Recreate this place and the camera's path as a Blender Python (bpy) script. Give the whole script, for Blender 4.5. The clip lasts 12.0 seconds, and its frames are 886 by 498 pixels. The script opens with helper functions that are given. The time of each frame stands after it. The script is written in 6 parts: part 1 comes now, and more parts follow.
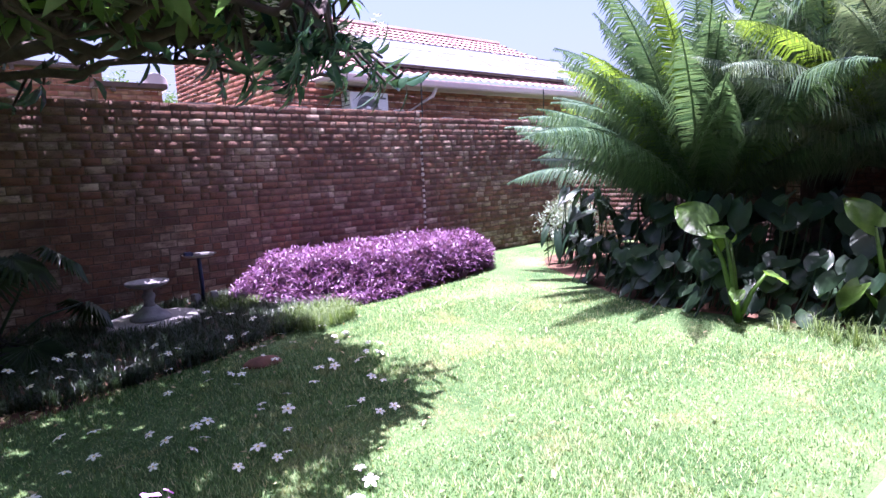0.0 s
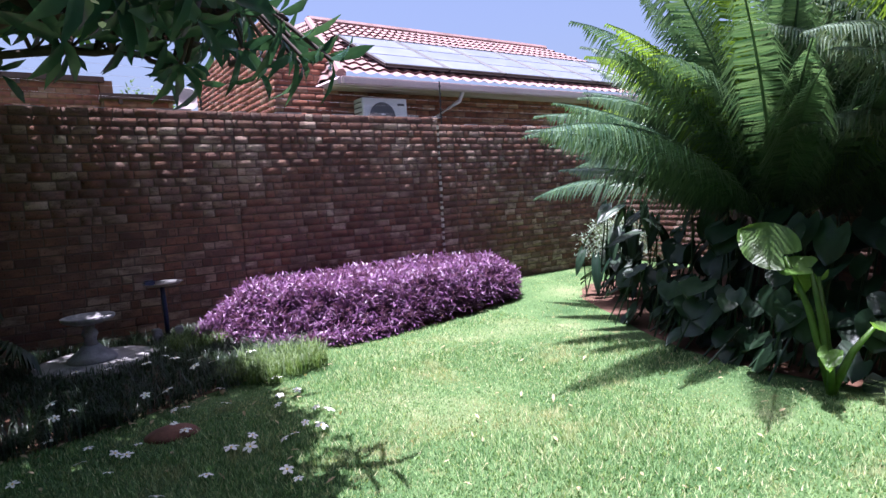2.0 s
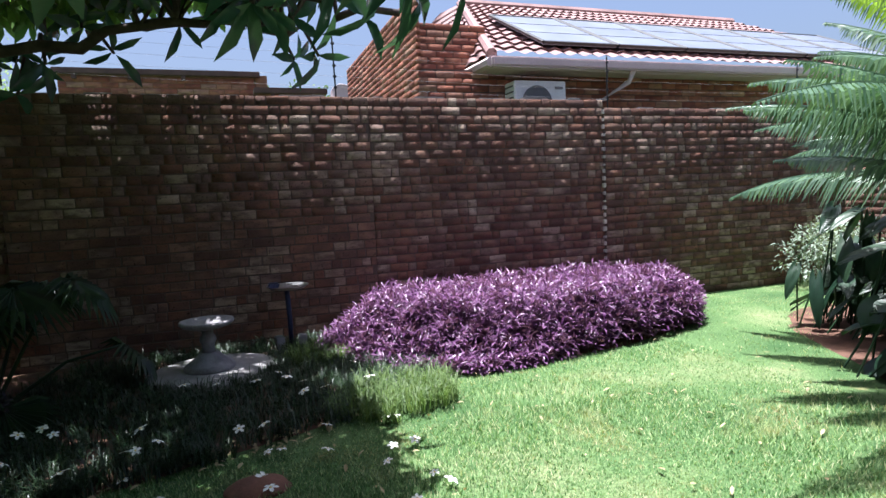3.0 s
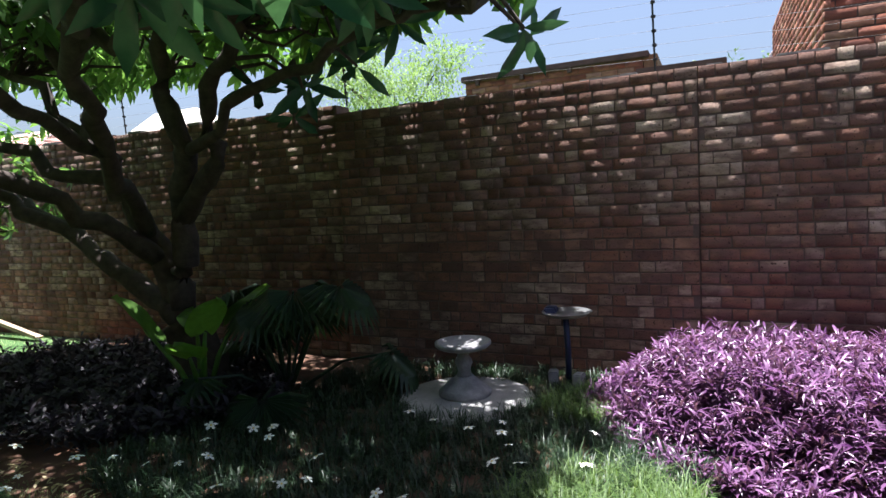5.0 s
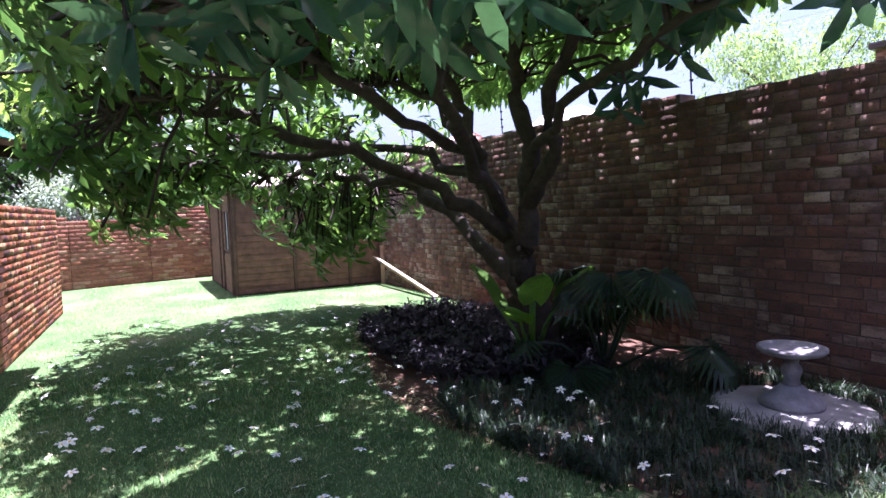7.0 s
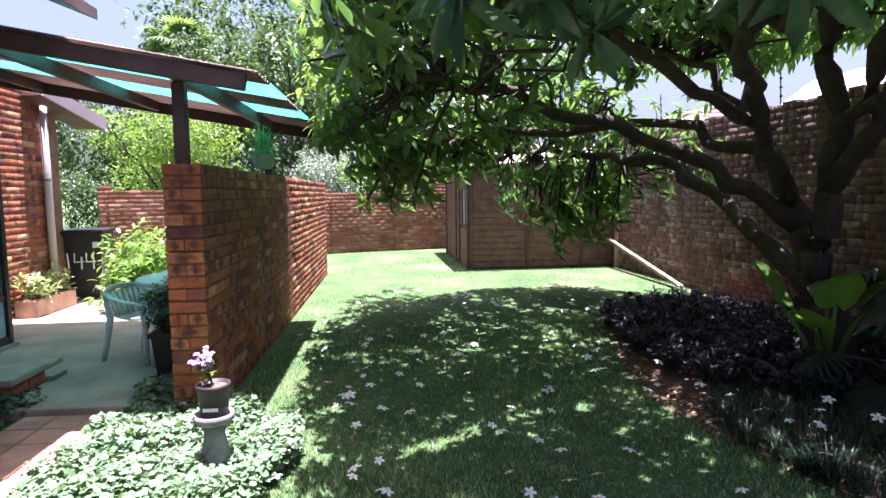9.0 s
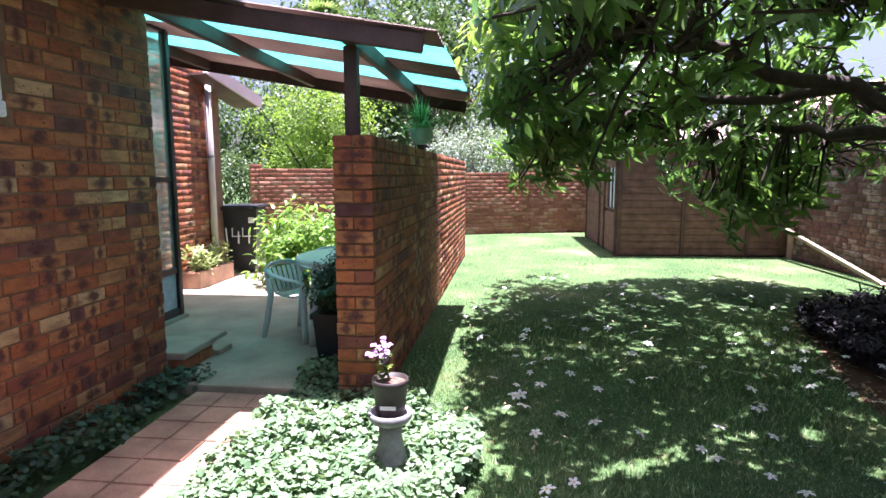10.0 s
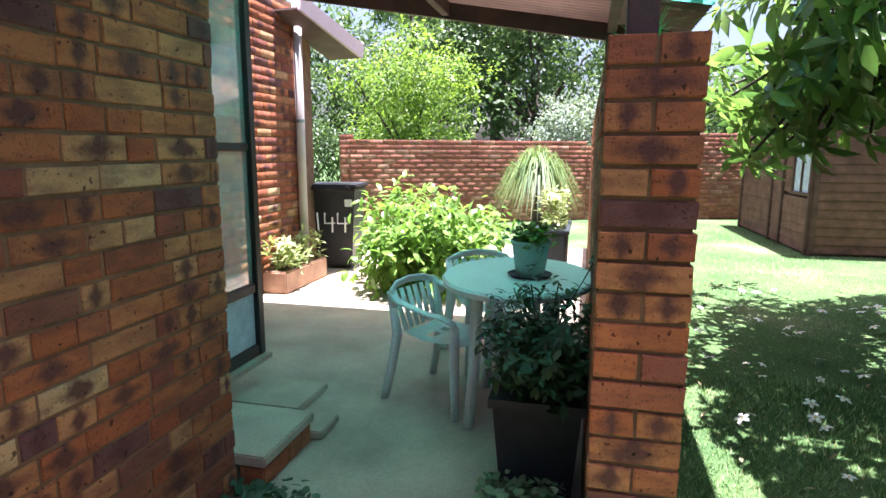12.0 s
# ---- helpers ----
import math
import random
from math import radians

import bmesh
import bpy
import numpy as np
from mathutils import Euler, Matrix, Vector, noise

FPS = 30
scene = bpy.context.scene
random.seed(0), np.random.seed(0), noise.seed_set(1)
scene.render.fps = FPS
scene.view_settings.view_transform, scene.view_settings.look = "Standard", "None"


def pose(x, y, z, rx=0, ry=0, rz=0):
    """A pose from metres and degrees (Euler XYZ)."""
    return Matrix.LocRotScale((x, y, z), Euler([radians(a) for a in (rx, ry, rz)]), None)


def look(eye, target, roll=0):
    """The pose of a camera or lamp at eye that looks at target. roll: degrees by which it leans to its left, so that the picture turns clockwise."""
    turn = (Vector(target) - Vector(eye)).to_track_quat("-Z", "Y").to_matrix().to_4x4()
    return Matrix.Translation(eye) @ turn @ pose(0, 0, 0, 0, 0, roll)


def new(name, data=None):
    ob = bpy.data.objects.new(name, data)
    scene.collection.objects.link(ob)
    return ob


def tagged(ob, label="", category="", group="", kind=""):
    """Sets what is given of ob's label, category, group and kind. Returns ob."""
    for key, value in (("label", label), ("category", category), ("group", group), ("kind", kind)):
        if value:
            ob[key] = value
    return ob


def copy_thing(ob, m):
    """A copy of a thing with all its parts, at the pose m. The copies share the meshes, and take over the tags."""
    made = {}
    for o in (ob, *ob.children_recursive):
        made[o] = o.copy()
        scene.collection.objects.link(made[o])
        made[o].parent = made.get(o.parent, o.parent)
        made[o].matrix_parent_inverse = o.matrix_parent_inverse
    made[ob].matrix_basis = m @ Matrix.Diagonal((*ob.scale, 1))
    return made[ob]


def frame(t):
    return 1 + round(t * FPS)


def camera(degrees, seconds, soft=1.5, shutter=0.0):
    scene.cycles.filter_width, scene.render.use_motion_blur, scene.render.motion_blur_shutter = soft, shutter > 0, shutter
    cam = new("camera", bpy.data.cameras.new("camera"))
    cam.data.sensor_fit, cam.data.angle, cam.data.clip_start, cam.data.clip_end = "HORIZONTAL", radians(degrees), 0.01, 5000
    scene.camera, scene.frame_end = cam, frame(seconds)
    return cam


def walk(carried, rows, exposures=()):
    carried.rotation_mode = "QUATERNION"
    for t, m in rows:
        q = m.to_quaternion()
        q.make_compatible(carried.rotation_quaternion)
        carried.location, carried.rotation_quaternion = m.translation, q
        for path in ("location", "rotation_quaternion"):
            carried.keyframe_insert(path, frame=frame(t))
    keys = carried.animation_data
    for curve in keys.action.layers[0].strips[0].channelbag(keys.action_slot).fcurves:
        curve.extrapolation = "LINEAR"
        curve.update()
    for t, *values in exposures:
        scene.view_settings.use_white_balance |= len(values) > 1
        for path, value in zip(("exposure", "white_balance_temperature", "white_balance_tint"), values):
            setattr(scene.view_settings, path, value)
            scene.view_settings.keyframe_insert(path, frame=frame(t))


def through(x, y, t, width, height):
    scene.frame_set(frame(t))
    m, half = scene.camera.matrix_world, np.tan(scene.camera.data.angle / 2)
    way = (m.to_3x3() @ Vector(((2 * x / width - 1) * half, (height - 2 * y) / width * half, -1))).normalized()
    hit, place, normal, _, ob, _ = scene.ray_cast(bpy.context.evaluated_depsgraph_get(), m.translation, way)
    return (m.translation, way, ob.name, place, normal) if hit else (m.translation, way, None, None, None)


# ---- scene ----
cam = camera(74.3, 12.0)
PATH = [
    (0, (0.037, 0.25, 1.401), (1.317, 1.763, 1.133), -2.7),
    (0.5, (0.379, 0.31, 1.376), (1.697, 1.795, 1.136), -2.8),
    (1, (0.742, 0.44, 1.363), (2.064, 1.923, 1.134), -3.0),
    (1.5, (1.038, 0.573, 1.366), (2.319, 2.093, 1.146), -3.1),
    (2, (1.253, 0.803, 1.342), (2.366, 2.451, 1.14), -3.1),
    (2.5, (1.432, 1.214, 1.309), (2.347, 2.983, 1.123), -2.8),
    (4.5, (2.87, 2.702, 1.449), (2.432, 4.645, 1.264), -3.0),
    (5, (3.081, 2.743, 1.446), (2.243, 4.552, 1.282), -3.0),
    (5.5, (3.336, 2.786, 1.443), (2.133, 4.378, 1.296), -3.0),
    (6, (3.502, 2.834, 1.413), (2.056, 4.208, 1.278), -2.8),
    (6.5, (3.612, 2.815, 1.396), (1.987, 3.973, 1.266), -2.3),
    (7, (3.622, 2.789, 1.391), (1.872, 3.75, 1.259), -2.0),
    (9, (3.33, 2.53, 1.409), (1.358, 2.807, 1.218), -0.6),
    (9.5, (3.16, 2.35, 1.396), (1.173, 2.406, 1.18), -0.38),
    (10, (2.863, 2.179, 1.379), (0.883, 2.054, 1.128), -0.16),
    (10.5, (2.45, 1.998, 1.404), (0.484, 1.763, 1.125), -0.1),
    (11, (2.028, 1.755, 1.378), (0.075, 1.444, 1.08), -0),
    (11.5, (1.573, 1.52, 1.339), (-0.371, 1.173, 1.023), 0),
    (12, (1.063, 1.249, 1.335), (-0.874, 0.88, 1.003), 0.17),
]
walk(cam, [(t, look(eye, target, roll)) for t, eye, target, roll in PATH],
     exposures=[(0.0, 2.65, 5500, 49), (1.2, 2.25, 5500, 40), (2.5, 1.9, 5600, 23), (4.5, 2.05, 5850, 1), (5.5, 2.25, 5800, 30), (7.0, 2.75, 5450, 42), (9.5, 2.5, 5700, 37), (11.0, 2.55, 5750, 34), (12.0, 2.72, 5800, 27)])

# ---------------------------------------------------------------- light
SUN_DIR = Vector((0.045, -0.04, -1.0)).normalized()
world = bpy.data.worlds.new("world")
scene.world = world
world.use_nodes = True
wn = world.node_tree.nodes
sky = wn.new("ShaderNodeTexSky")
sky.sky_type = "NISHITA"
sky.sun_disc = False
sky.sun_elevation = radians(86)
sky.sun_rotation = radians(-48)
sky.air_density, sky.dust_density, sky.ozone_density = 1.0, 5.0, 0.5
world.node_tree.links.new(sky.outputs[0], wn["Background"].inputs[0])
wn["Background"].inputs[1].default_value = 0.05
sun = new("sun", bpy.data.lights.new("sun", "SUN"))
sun.data.energy, sun.data.angle, sun.data.color = 5.0, radians(0.55), (1.0, 0.95, 0.86)
sun.matrix_world = look((0, 0, 30), Vector((0, 0, 30)) + SUN_DIR)


# ---------------------------------------------------------------- materials
class Nodes:
    """A small builder of node materials."""

    def __init__(self, name, rough=0.7, metal=0.0, spec=0.4):
        self.mat = bpy.data.materials.new(name)
        self.mat.use_nodes = True
        self.tree = self.mat.node_tree
        self.bsdf = self.tree.nodes["Principled BSDF"]
        self.bsdf.inputs["Roughness"].default_value = rough
        self.bsdf.inputs["Metallic"].default_value = metal
        self.bsdf.inputs["Specular IOR Level"].default_value = spec

    def add(self, kind, **sets):
        n = self.tree.nodes.new(kind)
        for k, v in sets.items():
            setattr(n, k, v)
        return n

    def link(self, a, b):
        self.tree.links.new(a, b)

    def coords(self):
        return self.add("ShaderNodeTexCoord").outputs["Object"]

    def place(self):
        return self.add("ShaderNodeNewGeometry").outputs["Position"]

    def noise(self, scale, detail=4.0, rough=0.55, at=None):
        n = self.add("ShaderNodeTexNoise")
        n.inputs["Scale"].default_value = scale
        n.inputs["Detail"].default_value = detail
        n.inputs["Roughness"].default_value = rough
        self.link(at or self.place(), n.inputs["Vector"])
        return n.outputs["Fac"]

    def math(self, op, a, b=0.0):
        n = self.add("ShaderNodeMath", operation=op)
        for i, v in enumerate((a, b)):
            if isinstance(v, (int, float)):
                n.inputs[i].default_value = v
            else:
                self.link(v, n.inputs[i])
        return n.outputs[0]

    def ramp(self, fac, stops, flat=False):
        n = self.add("ShaderNodeValToRGB")
        n.color_ramp.interpolation = "CONSTANT" if flat else "LINEAR"
        while len(n.color_ramp.elements) < len(stops):
            n.color_ramp.elements.new(0.5)
        for e, (p, c) in zip(n.color_ramp.elements, stops):
            e.position, e.color = p, (*c, 1) if len(c) == 3 else c
        self.link(fac, n.inputs[0])
        return n.outputs[0]

    def mix(self, fac, a, b, blend="MIX"):
        n = self.add("ShaderNodeMix", data_type="RGBA", blend_type=blend)
        for i, v in ((0, fac), (6, a), (7, b)):
            if isinstance(v, (int, float)):
                n.inputs[i].default_value = v
            elif isinstance(v, tuple):
                n.inputs[i].default_value = (*v, 1)
            else:
                self.link(v, n.inputs[i])
        return n.outputs[2]

    def rand(self):
        """One value for each piece, be it an object or an island of a mesh."""
        o = self.add("ShaderNodeObjectInfo").outputs["Random"]
        i = self.add("ShaderNodeNewGeometry").outputs["Random Per Island"]
        return self.math("FRACT", self.math("ADD", self.math("MULTIPLY", o, 7.31), i))

    def bump(self, height, strength=0.3, distance=0.01):
        n = self.add("ShaderNodeBump")
        n.inputs["Strength"].default_value = strength
        n.inputs["Distance"].default_value = distance
        self.link(height, n.inputs["Height"])
        self.link(n.outputs[0], self.bsdf.inputs["Normal"])

    def color(self, c):
        if isinstance(c, tuple):
            self.bsdf.inputs["Base Color"].default_value = (*c, 1)
        else:
            self.link(c, self.bsdf.inputs["Base Color"])
        return self


def brick_material(name, stops, stain, dark=0.5, speck=0.35, patch=0.0, fired=0.0, holes=False):
    m = Nodes(name, rough=0.85, spec=0.25)
    fac = m.rand()
    if patch:  # pale bricks keep together in weathered patches
        fac = m.math("ADD", m.math("MULTIPLY", fac, 0.72), m.math("MULTIPLY", m.math("SUBTRACT", m.noise(1.9, 2), 0.45), patch))
    base = m.ramp(fac, stops)
    flat = m.add("ShaderNodeVectorMath", operation="MULTIPLY")
    m.link(m.place(), flat.inputs[0])
    flat.inputs[1].default_value = (0.55, 0.55, 1.5)
    blotch = m.ramp(m.noise(16, 3, at=flat.outputs[0]), [(0.42, (0, 0, 0)), (0.62, (1, 1, 1))])
    c = m.mix(m.math("MULTIPLY", blotch, dark), base, stain)
    if fired:  # many bricks carry a dark kiln mark across the middle
        split = m.add("ShaderNodeSeparateXYZ")
        m.link(m.add("ShaderNodeUVMap", uv_map="brick").outputs[0], split.inputs[0])
        off = m.math("ABSOLUTE", m.math("SUBTRACT", split.outputs[0], 0.5))
        off = m.math("ADD", off, m.math("MULTIPLY", m.math("SUBTRACT", m.noise(22, 3), 0.5), 0.6))
        off = m.math("ADD", off, m.math("MULTIPLY", m.math("ABSOLUTE", m.math("SUBTRACT", split.outputs[1], 0.5)), 0.4))
        mark = m.ramp(off, [(0.15, (1, 1, 1)), (0.42, (0, 0, 0))])
        some = m.math("GREATER_THAN", m.math("FRACT", m.math("MULTIPLY", m.rand(), 9.7)), 0.5)
        c = m.mix(m.math("MULTIPLY", m.math("MULTIPLY", mark, some), fired), c, stain)
    broad = m.ramp(m.noise(1.3, 3), [(0.35, (0.66, 0.64, 0.64)), (0.7, (1.12, 1.1, 1.06))])
    c = m.mix(0.8, c, broad, "MULTIPLY")
    spots = m.ramp(m.noise(120, 2), [(0.30, (0.25, 0.2, 0.18)), (0.40, (1, 1, 1))])
    c = m.mix(speck, c, spots, "MULTIPLY")
    relief = m.math("ADD", m.noise(60, 5), m.noise(240, 2))
    if holes:  # burnt-out pits
        pit = m.ramp(m.noise(48, 1), [(0.25, (0.15, 0.12, 0.12)), (0.31, (1, 1, 1))])
        c = m.mix(0.85, c, pit, "MULTIPLY")
        relief = m.math("ADD", relief, pit)
    m.color(c).bump(relief, 0.55, 0.006)
    return m.mat


def plain_material(name, c, rough=0.6, metal=0.0, scale=9.0, vary=0.25, bump=0.15, spec=0.4, fine=90.0):
    m = Nodes(name, rough, metal, spec)
    lo, hi = tuple(v * (1 - vary) for v in c), tuple(min(1, v * (1 + vary)) for v in c)
    a = m.ramp(m.noise(scale, 5), [(0.3, lo), (0.7, hi)])
    b = m.ramp(m.noise(fine, 3), [(0.3, (0.82, 0.82, 0.82)), (0.7, (1.1, 1.1, 1.1))])
    m.color(m.mix(0.8, a, b, "MULTIPLY"))
    if bump:
        m.bump(m.noise(fine, 4), bump, 0.004)
    return m.mat


def leaf_material(name, lo, hi, through=0.35, rough=0.45, glow=1.9, spec=0.35):
    """Leaves: a gloss on top, and light that shines through the blade."""
    m = Nodes(name, rough, spec=spec)
    c = m.ramp(m.rand(), [(0.0, lo), (1.0, hi)])
    v = m.ramp(m.noise(25, 3), [(0.3, (0.75, 0.75, 0.75)), (0.7, (1.15, 1.15, 1.1))])
    c = m.mix(0.7, c, v, "MULTIPLY")
    m.color(c)
    t = m.add("ShaderNodeBsdfTranslucent")
    m.link(m.mix(1.0, c, (glow, glow * 1.02, glow * 0.58), "MULTIPLY"), t.inputs[0])
    s = m.add("ShaderNodeMixShader")
    s.inputs[0].default_value = through
    m.link(m.bsdf.outputs[0], s.inputs[1])
    m.link(t.outputs[0], s.inputs[2])
    m.link(s.outputs[0], m.tree.nodes["Material Output"].inputs[0])
    return m.mat


BOUNDARY_BRICK = brick_material("boundary_brick", [
    (0.0, (0.10, 0.055, 0.045)), (0.2, (0.21, 0.10, 0.068)), (0.36, (0.15, 0.085, 0.07)), (0.48, (0.26, 0.145, 0.10)), (0.56, (0.19, 0.125, 0.105)),
    (0.68, (0.29, 0.205, 0.16)), (0.82, (0.36, 0.275, 0.215)), (1.0, (0.43, 0.35, 0.28))], (0.10, 0.06, 0.05), 0.65, 0.7, 1.15, holes=True)
HOUSE_BRICK = brick_material("house_brick", [
    (0.0, (0.38, 0.11, 0.045)), (0.22, (0.46, 0.16, 0.065)), (0.42, (0.32, 0.10, 0.06)), (0.50, (0.15, 0.07, 0.075)),
    (0.58, (0.42, 0.15, 0.065)), (0.78, (0.49, 0.20, 0.085)), (0.92, (0.54, 0.28, 0.13)), (1.0, (0.60, 0.41, 0.23))],
    (0.11, 0.045, 0.042), 0.45, 0.6, fired=0.95, holes=True)
FAR_BRICK = brick_material("garden_brick", [
    (0.0, (0.24, 0.085, 0.055)), (0.4, (0.32, 0.12, 0.075)), (0.75, (0.38, 0.17, 0.11)), (1.0, (0.42, 0.25, 0.17))],
    (0.13, 0.06, 0.055), 0.5)
MORTAR_DARK = plain_material("mortar_dark", (0.105, 0.075, 0.062), 0.95, fine=60)
MORTAR = plain_material("mortar", (0.20, 0.11, 0.065), 0.95, fine=60)
CEMENT = plain_material("cement", (0.5, 0.46, 0.40), 0.9, fine=40)


def lawn_material():
    m = Nodes("lawn", 0.9, spec=0.15)
    a = m.ramp(m.noise(1.1, 5), [(0.3, (0.05, 0.11, 0.04)), (0.55, (0.105, 0.18, 0.07)), (0.75, (0.23, 0.26, 0.14))])
    b = m.ramp(m.noise(55, 4), [(0.3, (0.5, 0.52, 0.45)), (0.7, (1.25, 1.22, 1.15))])
    c = m.mix(0.85, a, b, "MULTIPLY")
    dry = m.ramp(m.noise(7, 4), [(0.62, (0, 0, 0)), (0.74, (1, 1, 1))])
    c = m.mix(m.math("MULTIPLY", dry, 0.55), c, (0.30, 0.24, 0.12))
    m.color(c).bump(m.noise(150, 3), 0.8, 0.02)
    return m.mat


def grass_material():
    """Blades that turn straw-coloured together in dry patches."""
    m = Nodes("grass_blade", 0.6, spec=0.3)
    c = m.ramp(m.rand(), [(0.0, (0.035, 0.10, 0.03)), (0.45, (0.11, 0.215, 0.075)), (0.85, (0.265, 0.38, 0.17)), (1.0, (0.49, 0.47, 0.29))])
    dry = m.ramp(m.math("ADD", m.math("MULTIPLY", m.noise(1.6, 5), 0.7), m.math("MULTIPLY", m.noise(9, 3), 0.3)), [(0.52, (0, 0, 0)), (0.66, (1, 1, 1))])
    c = m.mix(m.math("MULTIPLY", dry, 0.6), c, (0.41, 0.36, 0.20))
    m.color(c)
    t = m.add("ShaderNodeBsdfTranslucent")
    m.link(m.mix(1.0, c, (1.35, 1.38, 0.8), "MULTIPLY"), t.inputs[0])
    s = m.add("ShaderNodeMixShader")
    s.inputs[0].default_value = 0.3
    m.link(m.bsdf.outputs[0], s.inputs[1])
    m.link(t.outputs[0], s.inputs[2])
    m.link(s.outputs[0], m.tree.nodes["Material Output"].inputs[0])
    return m.mat


LAWN, GRASS = lawn_material(), grass_material()
SOIL = plain_material("soil", (0.10, 0.05, 0.032), 0.95, scale=5, vary=0.45, bump=0.8, fine=45)
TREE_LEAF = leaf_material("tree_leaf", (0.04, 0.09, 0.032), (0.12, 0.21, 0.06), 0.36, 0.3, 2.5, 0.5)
# young leaves, lightened further to stand for sun on the rim
YOUNG_SUNLIT_LEAF = leaf_material("young_sunlit_tree_leaf", (0.11, 0.19, 0.04), (0.22, 0.32, 0.075), 0.4, 0.32, 2.0, 0.5)
# leaves under the crown: its shade is put into this dark green
SHADED_LEAF = leaf_material("shaded_tree_leaf", (0.022, 0.062, 0.042), (0.045, 0.10, 0.06), 0.16, 0.22, 1.7)
BARK = plain_material("bark", (0.055, 0.04, 0.034), 0.9, scale=14, vary=0.4, bump=0.9, fine=70)
PALM_LEAF = leaf_material("cycad_leaf", (0.03, 0.07, 0.042), (0.095, 0.16, 0.09), 0.2, 0.3, 2.2, 0.8)
# cycad leaf lightened to grey-green: sun on the fronds is in the colour
PALM_SUNLIT = leaf_material("cycad_sunlit_leaf", (0.08, 0.13, 0.09), (0.19, 0.25, 0.18), 0.2, 0.32, 1.6, 0.8)
PALM_YOUNG = leaf_material("cycad_young_leaf", (0.09, 0.16, 0.02), (0.16, 0.25, 0.035), 0.35, 0.32, 2.0, 0.5)
DRY_LEAF = leaf_material("dry_frond", (0.28, 0.22, 0.12), (0.40, 0.33, 0.2), 0.2, 0.7, 1.3)
PURPLE_LEAF = leaf_material("purple_leaf", (0.055, 0.014, 0.065), (0.22, 0.11, 0.225), 0.2, 0.3, 1.4)
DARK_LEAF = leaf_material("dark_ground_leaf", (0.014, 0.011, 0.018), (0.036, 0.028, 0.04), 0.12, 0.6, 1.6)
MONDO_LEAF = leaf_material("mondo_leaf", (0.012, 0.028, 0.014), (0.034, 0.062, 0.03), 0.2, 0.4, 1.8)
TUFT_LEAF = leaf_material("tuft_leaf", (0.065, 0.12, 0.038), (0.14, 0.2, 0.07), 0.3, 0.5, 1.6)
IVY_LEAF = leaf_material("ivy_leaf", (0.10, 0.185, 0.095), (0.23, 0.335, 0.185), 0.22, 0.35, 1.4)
# the ivy leaf again, with the shade by the house put into its colour
IVY_SHADED = leaf_material("ivy_leaf_shaded", (0.03, 0.075, 0.042), (0.075, 0.135, 0.075), 0.22, 0.4, 1.7)
EAR_LEAF = leaf_material("elephant_ear_leaf", (0.07, 0.14, 0.03), (0.10, 0.19, 0.04), 0.4, 0.4, 2.6)
PHILO_LEAF = leaf_material("philodendron_leaf", (0.011, 0.032, 0.018), (0.028, 0.06, 0.028), 0.12, 0.42, 1.8)
GREY_LEAF = leaf_material("grey_leaf", (0.16, 0.22, 0.17), (0.27, 0.33, 0.26), 0.25, 0.6, 1.3)
LIME_LEAF = leaf_material("lime_leaf", (0.075, 0.15, 0.028), (0.21, 0.31, 0.055), 0.4, 0.5, 1.7)
BUSH_LEAF = leaf_material("bush_leaf", (0.09, 0.18, 0.035), (0.18, 0.30, 0.06), 0.35, 0.3, 1.9)
FAR_LEAF = leaf_material("far_leaf", (0.035, 0.07, 0.028), (0.085, 0.14, 0.05), 0.3, 0.5, 1.8)
FEATHER_LEAF = leaf_material("feather_leaf", (0.12, 0.19, 0.07), (0.2, 0.28, 0.12), 0.4, 0.6, 1.6)
VARI_LEAF = leaf_material("variegated_leaf", (0.25, 0.33, 0.12), (0.45, 0.5, 0.25), 0.3, 0.45, 1.2)
POTPLANT_LEAF = leaf_material("pot_plant_leaf", (0.02, 0.055, 0.02), (0.05, 0.10, 0.04), 0.25, 0.4, 2.0)
SPIDER_LEAF = leaf_material("spider_leaf", (0.10, 0.26, 0.13), (0.22, 0.42, 0.24), 0.4, 0.4, 1.7)
PETAL_WHITE = plain_material("petal_white", (0.78, 0.77, 0.72), 0.6, vary=0.08, bump=0)
PETAL_YELLOW = plain_material("petal_heart", (0.75, 0.55, 0.12), 0.6, vary=0.1, bump=0)
PETAL_PINK = plain_material("petal_mauve", (0.44, 0.22, 0.47), 0.6, vary=0.25, bump=0)
CONCRETE = plain_material("patio_concrete", (0.37, 0.315, 0.24), 0.85, scale=2.2, vary=0.28, bump=0.25)
SLAB = plain_material("slab_concrete", (0.25, 0.24, 0.24), 0.85, scale=6, vary=0.25, bump=0.4)
PAVER = plain_material("path_paver", (0.42, 0.245, 0.17), 0.85, scale=4, vary=0.35, bump=0.4)
STONE = plain_material("cast_stone", (0.22, 0.21, 0.22), 0.85, scale=14, vary=0.3, bump=0.5)
BLUE_IRON = plain_material("blue_iron", (0.025, 0.033, 0.08), 0.45, 0.3, bump=0.1)
METAL_GREY = plain_material("dull_metal", (0.45, 0.45, 0.46), 0.35, 0.9, bump=0.05)
WHITE_PAINT = plain_material("white_paint", (0.74, 0.73, 0.72), 0.55, scale=4, vary=0.08, bump=0.05)
PIPE_PAINT = plain_material("pipe_paint", (0.58, 0.50, 0.48), 0.5, scale=3, vary=0.12, bump=0.05)
BROWN_TIMBER = plain_material("brown_timber", (0.085, 0.050, 0.042), 0.7, scale=5, vary=0.3, bump=0.3)
BLACK_STEEL = plain_material("black_steel", (0.018, 0.02, 0.02), 0.4, 0.0, bump=0.05)
